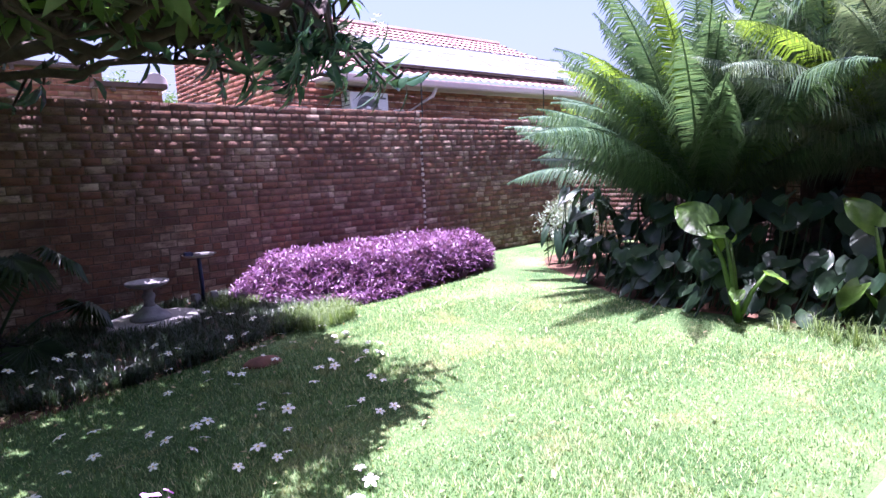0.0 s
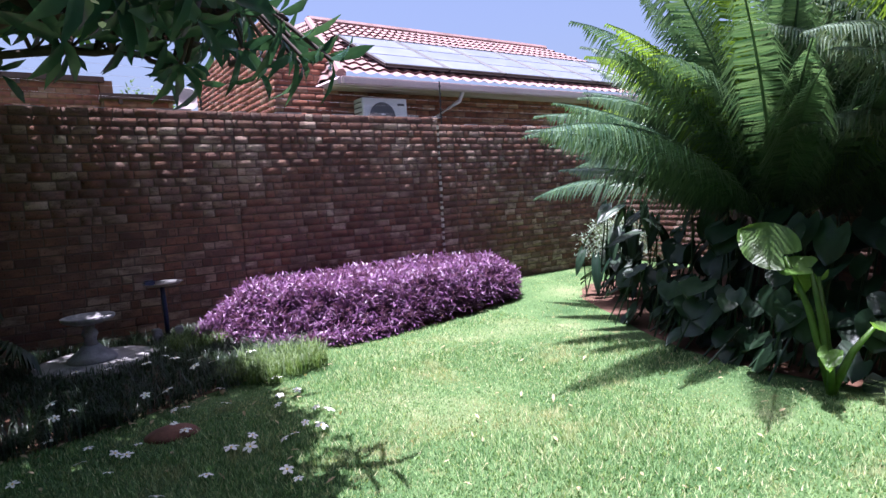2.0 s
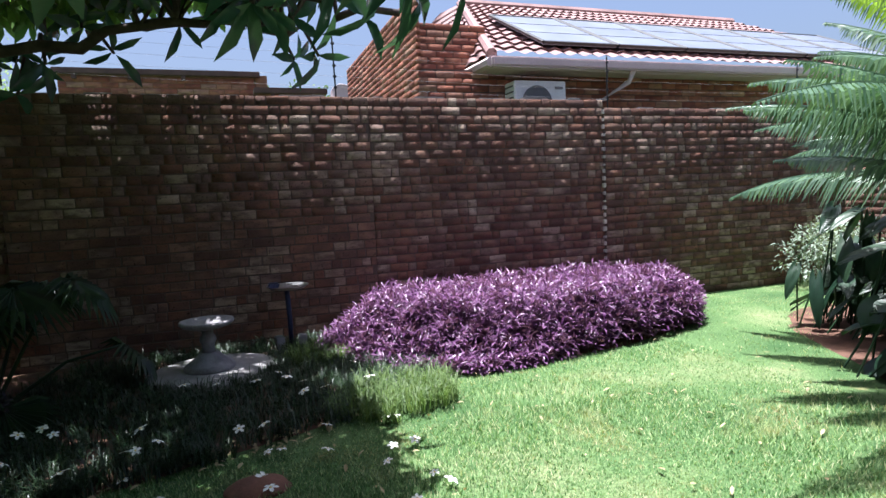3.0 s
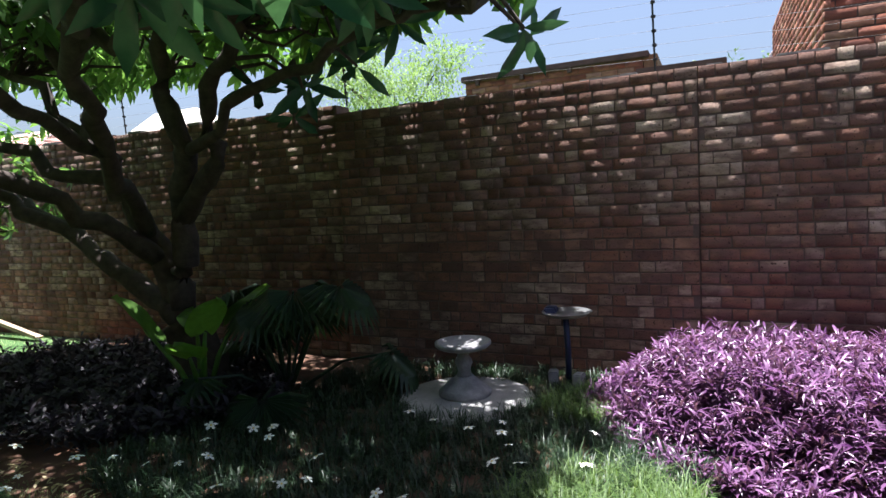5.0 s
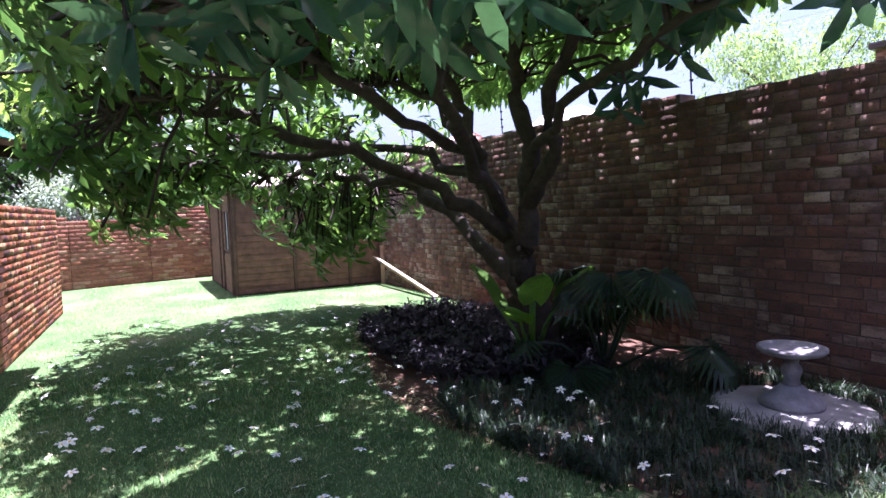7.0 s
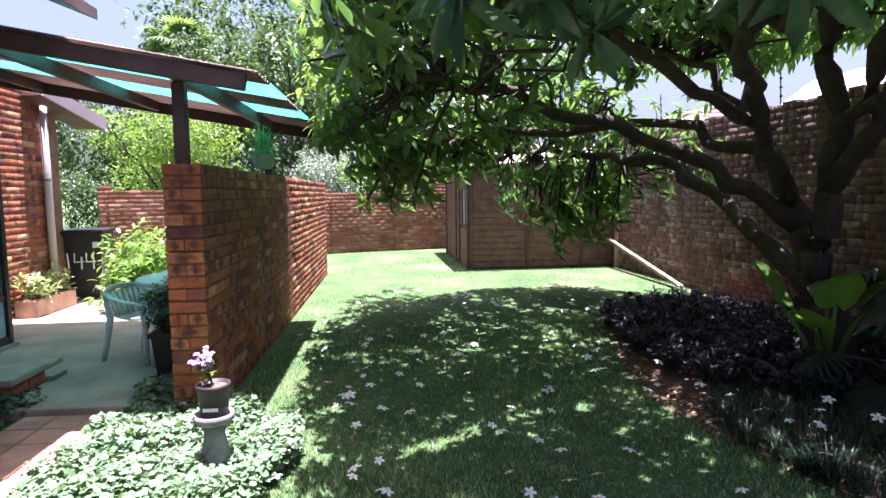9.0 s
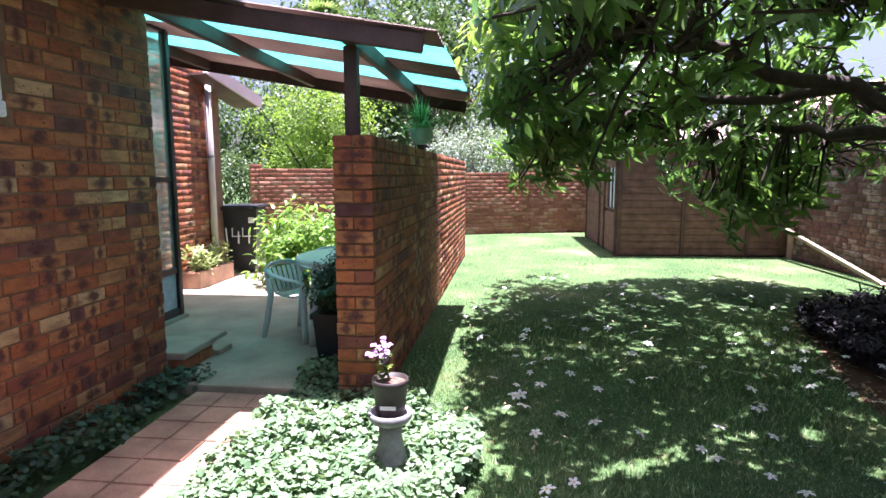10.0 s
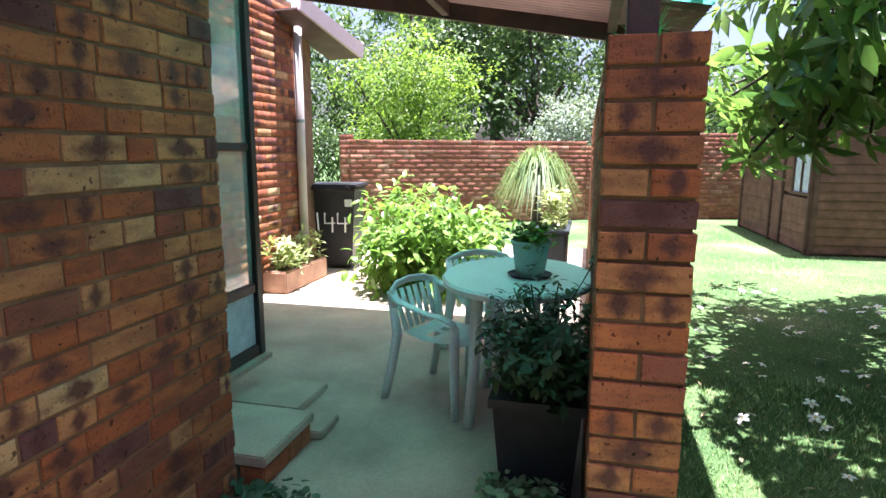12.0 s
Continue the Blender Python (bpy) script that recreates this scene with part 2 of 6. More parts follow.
SHED_WOOD = plain_material("shed_board", (0.155, 0.075, 0.05), 0.75, scale=6, vary=0.4, bump=0.5)
SHED_POST = plain_material("shed_post", (0.10, 0.052, 0.038), 0.75, scale=6, vary=0.3, bump=0.4)
ROOF_TILE = plain_material("roof_tile", (0.22, 0.13, 0.125), 0.75, scale=3, vary=0.3, bump=0.3)
GREY_TILE = plain_material("pale_roof_tile", (0.45, 0.28, 0.24), 0.75, scale=3, vary=0.3, bump=0.3)
SHEET_METAL = plain_material("roof_sheet", (0.25, 0.19, 0.16), 0.6, 0.2, scale=2, vary=0.25, bump=0.1)
FASCIA = plain_material("gutter_paint", (0.50, 0.40, 0.41), 0.5, scale=2, vary=0.1, bump=0.05)
PLASTIC_TABLE = plain_material("pale_green_plastic", (0.72, 0.82, 0.80), 0.35, scale=4, vary=0.06, bump=0.03, spec=0.5)
BLACK_PLASTIC = plain_material("black_plastic", (0.022, 0.021, 0.024), 0.45, scale=5, vary=0.25, bump=0.1)
POT_DARK = plain_material("dark_pot", (0.02, 0.027, 0.034), 0.6, scale=6, vary=0.3, bump=0.2)
POT_GREEN = plain_material("green_pot", (0.36, 0.52, 0.46), 0.5, scale=6, vary=0.12, bump=0.05)
POT_BLACK = plain_material("nursery_pot", (0.03, 0.022, 0.02), 0.55, scale=8, vary=0.2, bump=0.05)
TERRACOTTA = plain_material("dark_terracotta", (0.17, 0.075, 0.05), 0.85, scale=7, vary=0.4, bump=0.5)
PLANK_WOOD = plain_material("weathered_plank", (0.30, 0.22, 0.155), 0.85, scale=5, vary=0.35, bump=0.4)
COMPOST = plain_material("compost", (0.16, 0.09, 0.065), 0.95, scale=30, vary=0.6, bump=0.9)
AC_WHITE = plain_material("appliance_white", (0.72, 0.72, 0.72), 0.4, vary=0.04, bump=0)
AC_DARK = plain_material("appliance_dark", (0.10, 0.10, 0.11), 0.5, vary=0.1, bump=0)
CURTAIN = plain_material("window_curtain", (0.5, 0.55, 0.62), 0.8, scale=12, vary=0.2, bump=0.1)
# gloom of unlit rooms, put into the colour behind door and window
ROOM_SHADE = plain_material("room_shade", (0.05, 0.06, 0.06), 0.8, vary=0.3, bump=0)


def panel_material():
    m = Nodes("solar_cell", 0.38, 0.0, 0.5)
    m.bsdf.inputs["Coat Weight"].default_value = 0.25
    m.color(m.ramp(m.noise(2.0, 2), [(0.3, (0.11, 0.125, 0.16)), (0.7, (0.16, 0.175, 0.215))]))
    return m.mat


def glass_material():
    m = Nodes("door_glass", 0.03, 0.0, 0.6)
    m.color((0.85, 0.93, 0.9))
    m.bsdf.inputs["Transmission Weight"].default_value = 0.75
    m.bsdf.inputs["IOR"].default_value = 1.45
    return m.mat


def green_sheet_material():
    """Fibreglass sheeting that lets tinted daylight through."""
    m = Nodes("green_fibreglass", 0.5, spec=0.3)
    c = m.ramp(m.noise(3, 3), [(0.3, (0.09, 0.50, 0.43)), (0.7, (0.14, 0.60, 0.53))])
    m.color(c)
    t = m.add("ShaderNodeBsdfTranslucent")
    m.link(m.mix(1.0, c, (1.2, 1.2, 1.2), "MULTIPLY"), t.inputs[0])
    s = m.add("ShaderNodeMixShader")
    s.inputs[0].default_value = 0.6
    m.link(m.bsdf.outputs[0], s.inputs[1])
    m.link(t.outputs[0], s.inputs[2])
    m.link(s.outputs[0], m.tree.nodes["Material Output"].inputs[0])
    return m.mat


SOLAR, GLASS, GREEN_SHEET = panel_material(), glass_material(), green_sheet_material()


# ---------------------------------------------------------------- builders
def part(name, bm, material, parent=None, label="", smooth=False):
    """Links a bmesh as one mesh object under a thing or a part."""
    me = bpy.data.meshes.new(name)
    bmesh.ops.recalc_face_normals(bm, faces=bm.faces[:])
    bm.to_mesh(me)
    bm.free()
    return mesh_part(name, me, material, parent, label, smooth)


def mesh_part(name, me, material, parent=None, label="", smooth=False):
    if smooth:
        me.polygons.foreach_set("use_smooth", [True] * len(me.polygons))
    if material and not me.materials:
        me.materials.append(material)
    ob = new(name, me)
    ob.parent = parent
    if label:
        tagged(ob, label)
    return ob


def array_part(name, verts, faces, material, parent=None, label="", smooth=False):
    me = bpy.data.meshes.new(name)
    me.from_pydata(verts, [], faces)
    return mesh_part(name, me, material, parent, label, smooth)


def grid_part(name, verts, per, faces_of_one, material, parent=None, label="", smooth=False):
    """Many alike pieces joined: verts is (pieces * per, 3), faces_of_one the faces of the first piece, all with as many corners."""
    verts = np.asarray(verts, float).reshape(-1, 3)
    count = len(verts) // per
    one = np.array(faces_of_one)
    faces = (one[None] + per * np.arange(count)[:, None, None]).reshape(-1, one.shape[1])
    me = bpy.data.meshes.new(name)
    me.vertices.add(len(verts))
    me.vertices.foreach_set("co", verts.ravel())
    me.loops.add(faces.size)
    me.loops.foreach_set("vertex_index", faces.ravel().astype(np.int32))
    me.polygons.add(len(faces))
    me.polygons.foreach_set("loop_start", np.arange(0, faces.size, one.shape[1], dtype=np.int32))
    me.update(calc_edges=True)
    return mesh_part(name, me, material, parent, label, smooth)


def thing(name, label, category, m=None, group="", kind=""):
    ob = new(name)
    ob.empty_display_size = 0.1
    ob.matrix_world = m or Matrix()
    return tagged(ob, label, category, group, kind)


def box(bm, x0, x1, y0, y1, z0, z1, bevel=0.0, m=None):
    made = bmesh.ops.create_cube(bm, size=1.0)["verts"]
    t = Matrix.Translation(((x0 + x1) / 2, (y0 + y1) / 2, (z0 + z1) / 2)) @ Matrix.Diagonal((x1 - x0, y1 - y0, z1 - z0, 1))
    bmesh.ops.transform(bm, matrix=(m or Matrix()) @ t, verts=made)
    if bevel:
        edges = list({e for v in made for e in v.link_edges})
        bmesh.ops.bevel(bm, geom=edges, offset=bevel, segments=2, affect="EDGES")
    return bm


def boxed(name, dims, material, parent=None, label="", bevel=0.0, m=None):
    return part(name, box(bmesh.new(), *dims, bevel, m), material, parent, label)


def tube(bm, points, radii, sides=8, cap=True):
    """A round bar through points, with a radius at each."""
    pts = [Vector(p) for p in points]
    rings = []
    for i, p in enumerate(pts):
        d = (pts[min(i + 1, len(pts) - 1)] - pts[max(i - 1, 0)]).normalized()
        side = d.cross(Vector((0.3, 0.2, 1)) if abs(d.z) < 0.95 else Vector((1, 0, 0))).normalized()
        up = side.cross(d)
        r = radii[i] if hasattr(radii, "__len__") else radii
        rings.append([bm.verts.new(p + r * (math.cos(a) * side + math.sin(a) * up)) for a in (2 * math.pi * k / sides for k in range(sides))])
    for a, b in zip(rings, rings[1:]):
        for k in range(sides):
            bm.faces.new((a[k], a[(k + 1) % sides], b[(k + 1) % sides], b[k]))
    if cap:
        bm.faces.new(rings[0])
        bm.faces.new(rings[-1])
    return bm


def lathe(bm, profile, sides=24, at=(0, 0, 0), wob=0.0):
    """A turned body from (radius, height) pairs."""
    rings = []
    for r, z in profile:
        rings.append([bm.verts.new((at[0] + r * math.cos(a), at[1] + r * math.sin(a), at[2] + z)) for a in (2 * math.pi * k / sides for k in range(sides))])
    for a, b in zip(rings, rings[1:]):
        for k in range(sides):
            bm.faces.new((a[k], a[(k + 1) % sides], b[(k + 1) % sides], b[k]))
    if profile[0][0] > 1e-4:
        bm.faces.new(rings[0])
    if profile[-1][0] > 1e-4:
        bm.faces.new(rings[-1])
    return bm


# A leaf of two folded halves, along +x, 1 long and 1 wide, that droops a little: 9 corners, 8 three-cornered faces or so.
LEAF_S = np.array([0.0, 0.28, 0.62, 1.0])


def leaves(base, along, up, length, width, droop=0.25, fold=0.25, wide=(0.0, 0.85, 1.0, 0.0)):
    """Corners of many folded leaves: base, along and up are (n, 3), length and width (n,). Ten corners each."""
    n = len(base)
    along = along / np.linalg.norm(along, axis=1, keepdims=True)
    side = np.cross(along, up)
    side /= np.linalg.norm(side, axis=1, keepdims=True) + 1e-9
    up = np.cross(side, along)
    out = np.zeros((n, 10, 3))
    L, W = length[:, None], width[:, None]
    spots = [(0.0, 0.0)] + [(s, w) for s in (0.3, 0.68) for w in (-1, 0, 1)] + [(1.0, 0.0)]
    k = 0
    for s, w in spots:
        half = wide[1] if s == 0.3 else wide[2]
        drop = -droop * s * s * L
        out[:, k] = base + along * s * L + up * drop + side * (w * half * 0.5) * W + up * (abs(w) * fold * 0.5) * W
        k += 1
    return out[:, :8].copy()


LEAF_FACES = [(0, 1, 2, 2), (0, 2, 3, 3), (1, 4, 5, 2), (2, 5, 6, 3), (4, 7, 5, 5), (5, 7, 6, 6)]
LEAF_TRIS = [(0, 2, 1), (0, 3, 2), (1, 2, 5), (1, 5, 4), (2, 3, 6), (2, 6, 5), (4, 5, 7), (5, 6, 7)]


def leaf_part(name, base, along, up, length, width, material, parent, label="", **how):
    return grid_part(name, leaves(base, along, up, length, width, **how).reshape(-1, 3), 8, LEAF_TRIS, material, parent, label, True)


def blades(base, tip, width, bend=None):
    """Narrow three-cornered blades of grass: base and tip (n, 3), width (n,)."""
    d = tip - base
    side = np.cross(d, np.array([0.0, 0.0, 1.0]))
    side += 1e-6
    side /= np.linalg.norm(side, axis=1, keepdims=True)
    mid = (base + tip) / 2 + (bend if bend is not None else 0)
    w = width[:, None] / 2
    return np.stack([base - side * w, base + side * w, mid - side * w * 0.7, mid + side * w * 0.7, tip], 1)


BLADE_TRIS = [(0, 1, 3), (0, 3, 2), (2, 3, 4)]
RNG = np.random.default_rng(7)


def ball_dirs(n, low=-1.0):
    z = RNG.uniform(low, 1, n)
    a = RNG.uniform(0, 2 * np.pi, n)
    r = np.sqrt(1 - z * z)
    return np.stack([r * np.cos(a), r * np.sin(a), z], 1)


# ---------------------------------------------------------------- bricks
BRICK_MESHES = {}


def brick_corners(l, d, h, seed):
    """A clay brick along x, with its face at -y, softened front edges and worn corners: 12 corners."""
    r = random.Random(seed)
    j = lambda a: r.uniform(-a, a)  # noqa: E731
    e = 0.003
    back = [(sx * l / 2, d, sz * h / 2) for sx, sz in ((-1, -1), (1, -1), (1, 1), (-1, 1))]
    rim = [(sx * l / 2 + j(0.003), e + j(0.001), sz * h / 2 + j(0.002)) for sx, sz in ((-1, -1), (1, -1), (1, 1), (-1, 1))]
    face = [(sx * (l / 2 - e) + j(0.003), j(0.0005), sz * (h / 2 - e) + j(0.002)) for sx, sz in ((-1, -1), (1, -1), (1, 1), (-1, 1))]
    return back + rim + face


BRICK_QUADS = [(8, 9, 10, 11)] + [(a + 4, (a + 1) % 4 + 4, (a + 1) % 4 + 8, a + 8) for a in range(4)] + [(a, (a + 1) % 4, (a + 1) % 4 + 4, a + 4) for a in range(4)]


def brick_mesh(l, d, h, material, variant):
    key = (round(l, 3), round(d, 3), round(h, 3), material.name, variant)
    if key not in BRICK_MESHES:
        me = bpy.data.meshes.new("brick")
        me.from_pydata(brick_corners(l, d, h, variant), [], BRICK_QUADS)
        me.materials.append(material)
        brick_uv(me)
        BRICK_MESHES[key] = me
    return BRICK_MESHES[key]




def brick_uv(me):
    """Lays the unit square over each brick's face, for its firing marks."""
    square = np.array([(0, 0), (1, 0), (1, 1), (0, 1)], np.float32)
    at = np.zeros(len(me.loops), np.int32)
    me.loops.foreach_get("vertex_index", at)
    me.uv_layers.new(name="brick").data.foreach_set("uv", square[at % 12 % 4].ravel())


COURSE, LONG = 0.0845, 0.232
HC = COURSE * 19 / 21  # the house is laid in thinner bricks


def brick_face(wall, m, length, z0, courses, material, near=None, depth=0.05, skip=None, shift=0.0, quoin=False, halves=0.0, long=LONG, course=COURSE):
    """One leaf of stretchers along local +x of m, its face towards local -y. near = (x0, x1): those are single bricks, the rest is joined.
    quoin: every second course starts with a header; halves: the share of half bricks in an uneven bond."""
    rest, singles = [], 0
    r = random.Random(int(length * 100) + courses)
    for c in range(courses):
        z = z0 + (c + 0.5) * course
        x = 0.0 if not (c % 2) ^ bool(shift) else (0.112 if quoin else -long * (r.uniform(0.2, 0.8) if halves else 0.5))
        first = True
        while x < length - 0.02:
            l = long
            if halves:
                l *= r.uniform(0.42, 0.62) if r.random() < halves else r.uniform(0.9, 1.12)
            if quoin and c % 2 == 1 and first:
                x, l = 0.0, 0.112
            x0, x1 = max(x, 0), min(x + l, length)
            if x1 - x0 > 0.04 and not (skip and skip((x0 + x1) / 2, z)):
                mid, bl = (x0 + x1) / 2, x1 - x0 - 0.011
                out = r.uniform(-0.0007, 0.0007)
                place = m @ pose(mid, out, z + r.uniform(-0.002, 0.002), 0, r.uniform(-0.5, 0.5), r.uniform(-0.35, 0.35))
                if near and near[0] < mid < near[1] and singles < 290:
                    bl = round(bl, 2) if halves else (0.221 if bl > 0.2 else (0.105 if bl < 0.13 else round(bl, 2)))
                    ob = new("brick", brick_mesh(bl, depth, course - 0.0115, material, r.randrange(5)))
                    ob.parent = wall
                    ob.matrix_parent_inverse = wall.matrix_world.inverted()
                    ob.matrix_basis = place
                    singles += 1
                else:
                    rest += [place @ Vector(v) for v in brick_corners(bl, depth, course - 0.0115, r.randrange(50))]
            x = x1 if first and quoin and c % 2 == 1 else x + l
            first = False
    if rest:
        ob = grid_part("brickwork", [tuple(v) for v in rest], 12, BRICK_QUADS, material, wall)
        brick_uv(ob.data)
        ob.matrix_parent_inverse = wall.matrix_world.inverted()
        tagged(ob, kind="stuff")


def core(wall, m, length, depth, z0, z1, material, inset=0.007):
    ob = boxed("mortar", (inset, length - inset, inset, depth - inset, z0, z1), material, wall)
    ob.matrix_parent_inverse = wall.matrix_world.inverted()
    ob.matrix_basis = m
    return ob


H = pose(0, 0, 0, 0, 0, -3)  # the house and its screen wall stand three degrees off the boundary wall


# ---------------------------------------------------------------- setting: ground, walls, house
def sheet(name, x0, x1, y0, y1, z, material, label, kind="structure", m=None):
    ob = array_part(name, [(x0, y0, z), (x1, y0, z), (x1, y1, z), (x0, y1, z)], [(0, 1, 2, 3)], material)
    if m:
        ob.matrix_world = m
    return tagged(ob, label, name, kind=kind)


sheet("ground", -400, 400, -400, 400, 0.0, LAWN, "mown kikuyu lawn with dry patches, the ground of the garden")


def mound(name, cx, cy, rx, ry, turn, height, material, label, y_max=99.0, x_max=99.0):
    """A low bed of earth with a soft oval outline, cut off where a wall stands."""
    verts, faces, rings, sides = [], [], 7, 64
    for i in range(rings + 1):
        f = i / rings
        for k in range(sides):
            a = 2 * math.pi * k / sides
            w = 1 + 0.05 * math.sin(3 * a + cx) + 0.03 * math.sin(7 * a)
            x, y = f * rx * w * math.cos(a), f * ry * w * math.sin(a)
            c, s = math.cos(radians(turn)), math.sin(radians(turn))
            px, py = cx + c * x - s * y, cy + s * x + c * y
            z = 0.006 + height * (1 - f ** 4) + 0.02 * noise.noise((px * 3, py * 3, 0)) * (1 - f ** 6)
            verts.append((min(px, x_max), min(py, y_max), z - (0.012 if i == rings else 0)))
    for i in range(rings):
        for k in range(sides):
            faces.append((i * sides + k, i * sides + (k + 1) % sides, (i + 1) * sides + (k + 1) % sides, (i + 1) * sides + k))
    return tagged(array_part(name, verts, faces, material, smooth=True), label, "soil bed", kind="structure")


mound("soil_bed_tree", -0.2, 6.4, 3.6, 1.85, 0, 0.035, SOIL, "dark leaf-strewn soil bed under the tree", y_max=7.2)
mound("soil_bed_purple", 4.35, 6.65, 2.05, 1.0, 9, 0.03, SOIL, "soil under the purple ground cover", y_max=7.2)
mound("soil_bed_palm", 8.3, 2.5, 3.3, 3.6, 0, 0.05, SOIL, "bare reddish soil bed under the cycads", x_max=9.25)

# the long boundary wall
wall_north = thing("wall_north", "tall weathered face-brick boundary wall, brown with pale patches", "brick wall", kind="structure")
for x0, x1, courses, y in ((-8.3, 0.0, 28, 7.26), (0.0, 3.0, 27, 7.22), (3.0, 5.62, 27, 7.235), (5.85, 9.5, 26, 7.235)):
    m = pose(x0, y, 0.0)
    core(wall_north, m, x1 - x0, 0.22, -0.1, courses * COURSE - 0.005, MORTAR_DARK)
    brick_face(wall_north, m, x1 - x0, 0.0, courses, BOUNDARY_BRICK, near=(0, 3) if x0 == 0.0 else None, halves=0.45, long=0.192)
for x, y in ((0.0, 7.275), (3.0, 7.25)):
    boxed("joint_fill", (x - 0.025, x + 0.025, y, 7.44, -0.1, 27 * COURSE - 0.03), MORTAR_DARK, wall_north)
pier = boxed("pier_core", (5.612, 5.858, 7.225, 7.45, -0.1, 2.19), MORTAR_DARK, wall_north)
brick_face(wall_north, pose(5.625, 7.215, 0), 0.222, 0.0, 26, BOUNDARY_BRICK, shift=1.0)
bm = bmesh.new()
for k in range(25):
    z = 0.2 + 0.0845 * k * 0.95
    w = random.uniform(0.008, 0.02)
    box(bm, 5.606 - w, 5.606 + w, 7.205, 7.24, z, z + random.uniform(0.02, 0.05), 0.004)
part("mortar_blobs", bm, CEMENT, wall_north, "pale mortar blobs along a toothed joint")
bm = bmesh.new()
for k in range(34):
    x = -7.9 + k * 0.5 + random.uniform(-0.15, 0.15)
    z = 28 * COURSE if x < 0 else (27 * COURSE if x < 5.6 else 26 * COURSE)
    box(bm, x, x + random.uniform(0.06, 0.3), 7.25, 7.25 + random.uniform(0.08, 0.18), z - 0.006, z + random.uniform(0.006, 0.022), 0.004)
part("mortar_cap", bm, SLAB, wall_north, "crumbling mortar on top of the wall")

# the low walls at the far side
wall_west = thing("wall_west", "red-brown garden wall behind the lawn", "brick wall", kind="structure")
for (ax, ay), (bx, by), courses in (((-8.65, -2.24), (-10.7, 1.84), 18), ((-10.7, 1.84), (-11.1, 3.35), 17), ((-11.1, 3.35), (-11.9, 7.6), 20)):
    ln = math.hypot(bx - ax, by - ay)
    m = pose(ax, ay, 0, 0, 0, math.degrees(math.atan2(by - ay, bx - ax)))
    core(wall_west, m, ln, 0.22, -0.1, courses * COURSE - 0.004, MORTAR)
    brick_face(wall_west, m, ln, 0.0, courses, FAR_BRICK)
m = pose(-8.62, -2.40, 0, 0, 0, 116)
core(wall_west, m, 0.24, 0.26, -0.1, 19 * COURSE, MORTAR)
brick_face(wall_west, m, 0.24, 0.0, 19, FAR_BRICK)

wall_east = thing("wall_east", "dark brick boundary wall behind the cycads", "brick wall", kind="structure")
m = pose(9.3, 7.3, 0, 0, 0, -90)
core(wall_east, m, 10.0, 0.22, -0.1, 26 * COURSE, MORTAR_DARK)
brick_face(wall_east, m, 10.0, 0.0, 26, BOUNDARY_BRICK, halves=0.45, long=0.192)

# the house on this side of the garden
wall_house = thing("wall_house", "clinker-brick house wall in orange, buff and purple tones", "brick wall", kind="structure")
HX = -0.81
m = H @ pose(9.2, 0.06, 0, 0, 0, 180)
core(wall_house, m, 9.2 - HX, 0.24, -0.1, 2.72, MORTAR)
WINDOW = (0.33, 1.40, 1.62, 2.45)
brick_face(wall_house, m, 9.2 - HX, 0.0, 35, HOUSE_BRICK, near=(8.5, 10.0), halves=0.45, long=0.222, course=HC,
           skip=lambda x, z: WINDOW[0] - 0.05 < 9.2 - x < WINDOW[1] + 0.05 and WINDOW[2] < z < WINDOW[3])
wall_back = thing("wall_back", "sunlit clinker-brick rear wall of the house", "brick wall", kind="structure")
m = H @ pose(-1.25, -1.52, 0, 0, 0, 180)
core(wall_back, m, 3.5, 0.22, -0.1, 2.72, MORTAR)
brick_face(wall_back, m, 3.5, 0.0, 35, HOUSE_BRICK, course=HC)
m = H @ pose(-4.75, -1.51, 0, 0, 0, -90)
core(wall_back, m, 4.0, 0.2, -0.1, 2.7, MORTAR)
wall_fill = tagged(boxed("wall_inner", (-1.06, HX - 0.003, -3.2, -0.36, -0.1, 2.7), MORTAR, None, m=H), "plain inner return of the house", "wall", kind="structure")

window_1 = thing("window_1", "white-framed house window with a sloping sill", "window", H, kind="structure")
boxed("window_frame", (WINDOW[0], WINDOW[1], 0.0, 0.10, WINDOW[2] + 0.02, WINDOW[2] + 0.09), WHITE_PAINT, window_1, bevel=0.006)
boxed("window_frame", (WINDOW[0], WINDOW[0] + 0.05, 0.01, 0.085, WINDOW[2] + 0.092, WINDOW[3]), WHITE_PAINT, window_1, bevel=0.006)
# the pane is coloured as the unlit room behind it
boxed("pane", (WINDOW[0] + 0.05, WINDOW[1], 0.012, 0.02, WINDOW[2] + 0.09, WINDOW[3]), ROOM_SHADE, window_1)

# house roof with its eave over the path
roof = thing("roof_house", "tiled house roof with a dark eave", "roof", H, kind="structure")
array_part("roof_slope", [(HX, 0.87, 2.59), (9.2, 0.87, 2.59), (9.2, -4, 4.6), (HX, -4, 4.6), (HX, 0.87, 2.52), (9.2, 0.87, 2.52), (9.2, -4, 4.5), (HX, -4, 4.5)],
           [(0, 1, 2, 3), (7, 6, 5, 4), (0, 4, 5, 1), (3, 7, 4, 0), (1, 5, 6, 2)], ROOF_TILE, roof)
barge = thing("barge_board", "pale mauve barge board under the rear eave", "barge board", H, kind="structure")
d = pose(-4.05, -1.25, 2.71, 0, 14, 171)
boxed("board", (0, 1.12, -0.015, 0.015, -0.15, 0.0), FASCIA, barge, m=d, bevel=0.004)
boxed("soffit", (0, 1.12, 0.016, 0.4, -0.14, -0.12), BROWN_TIMBER, barge, m=d)

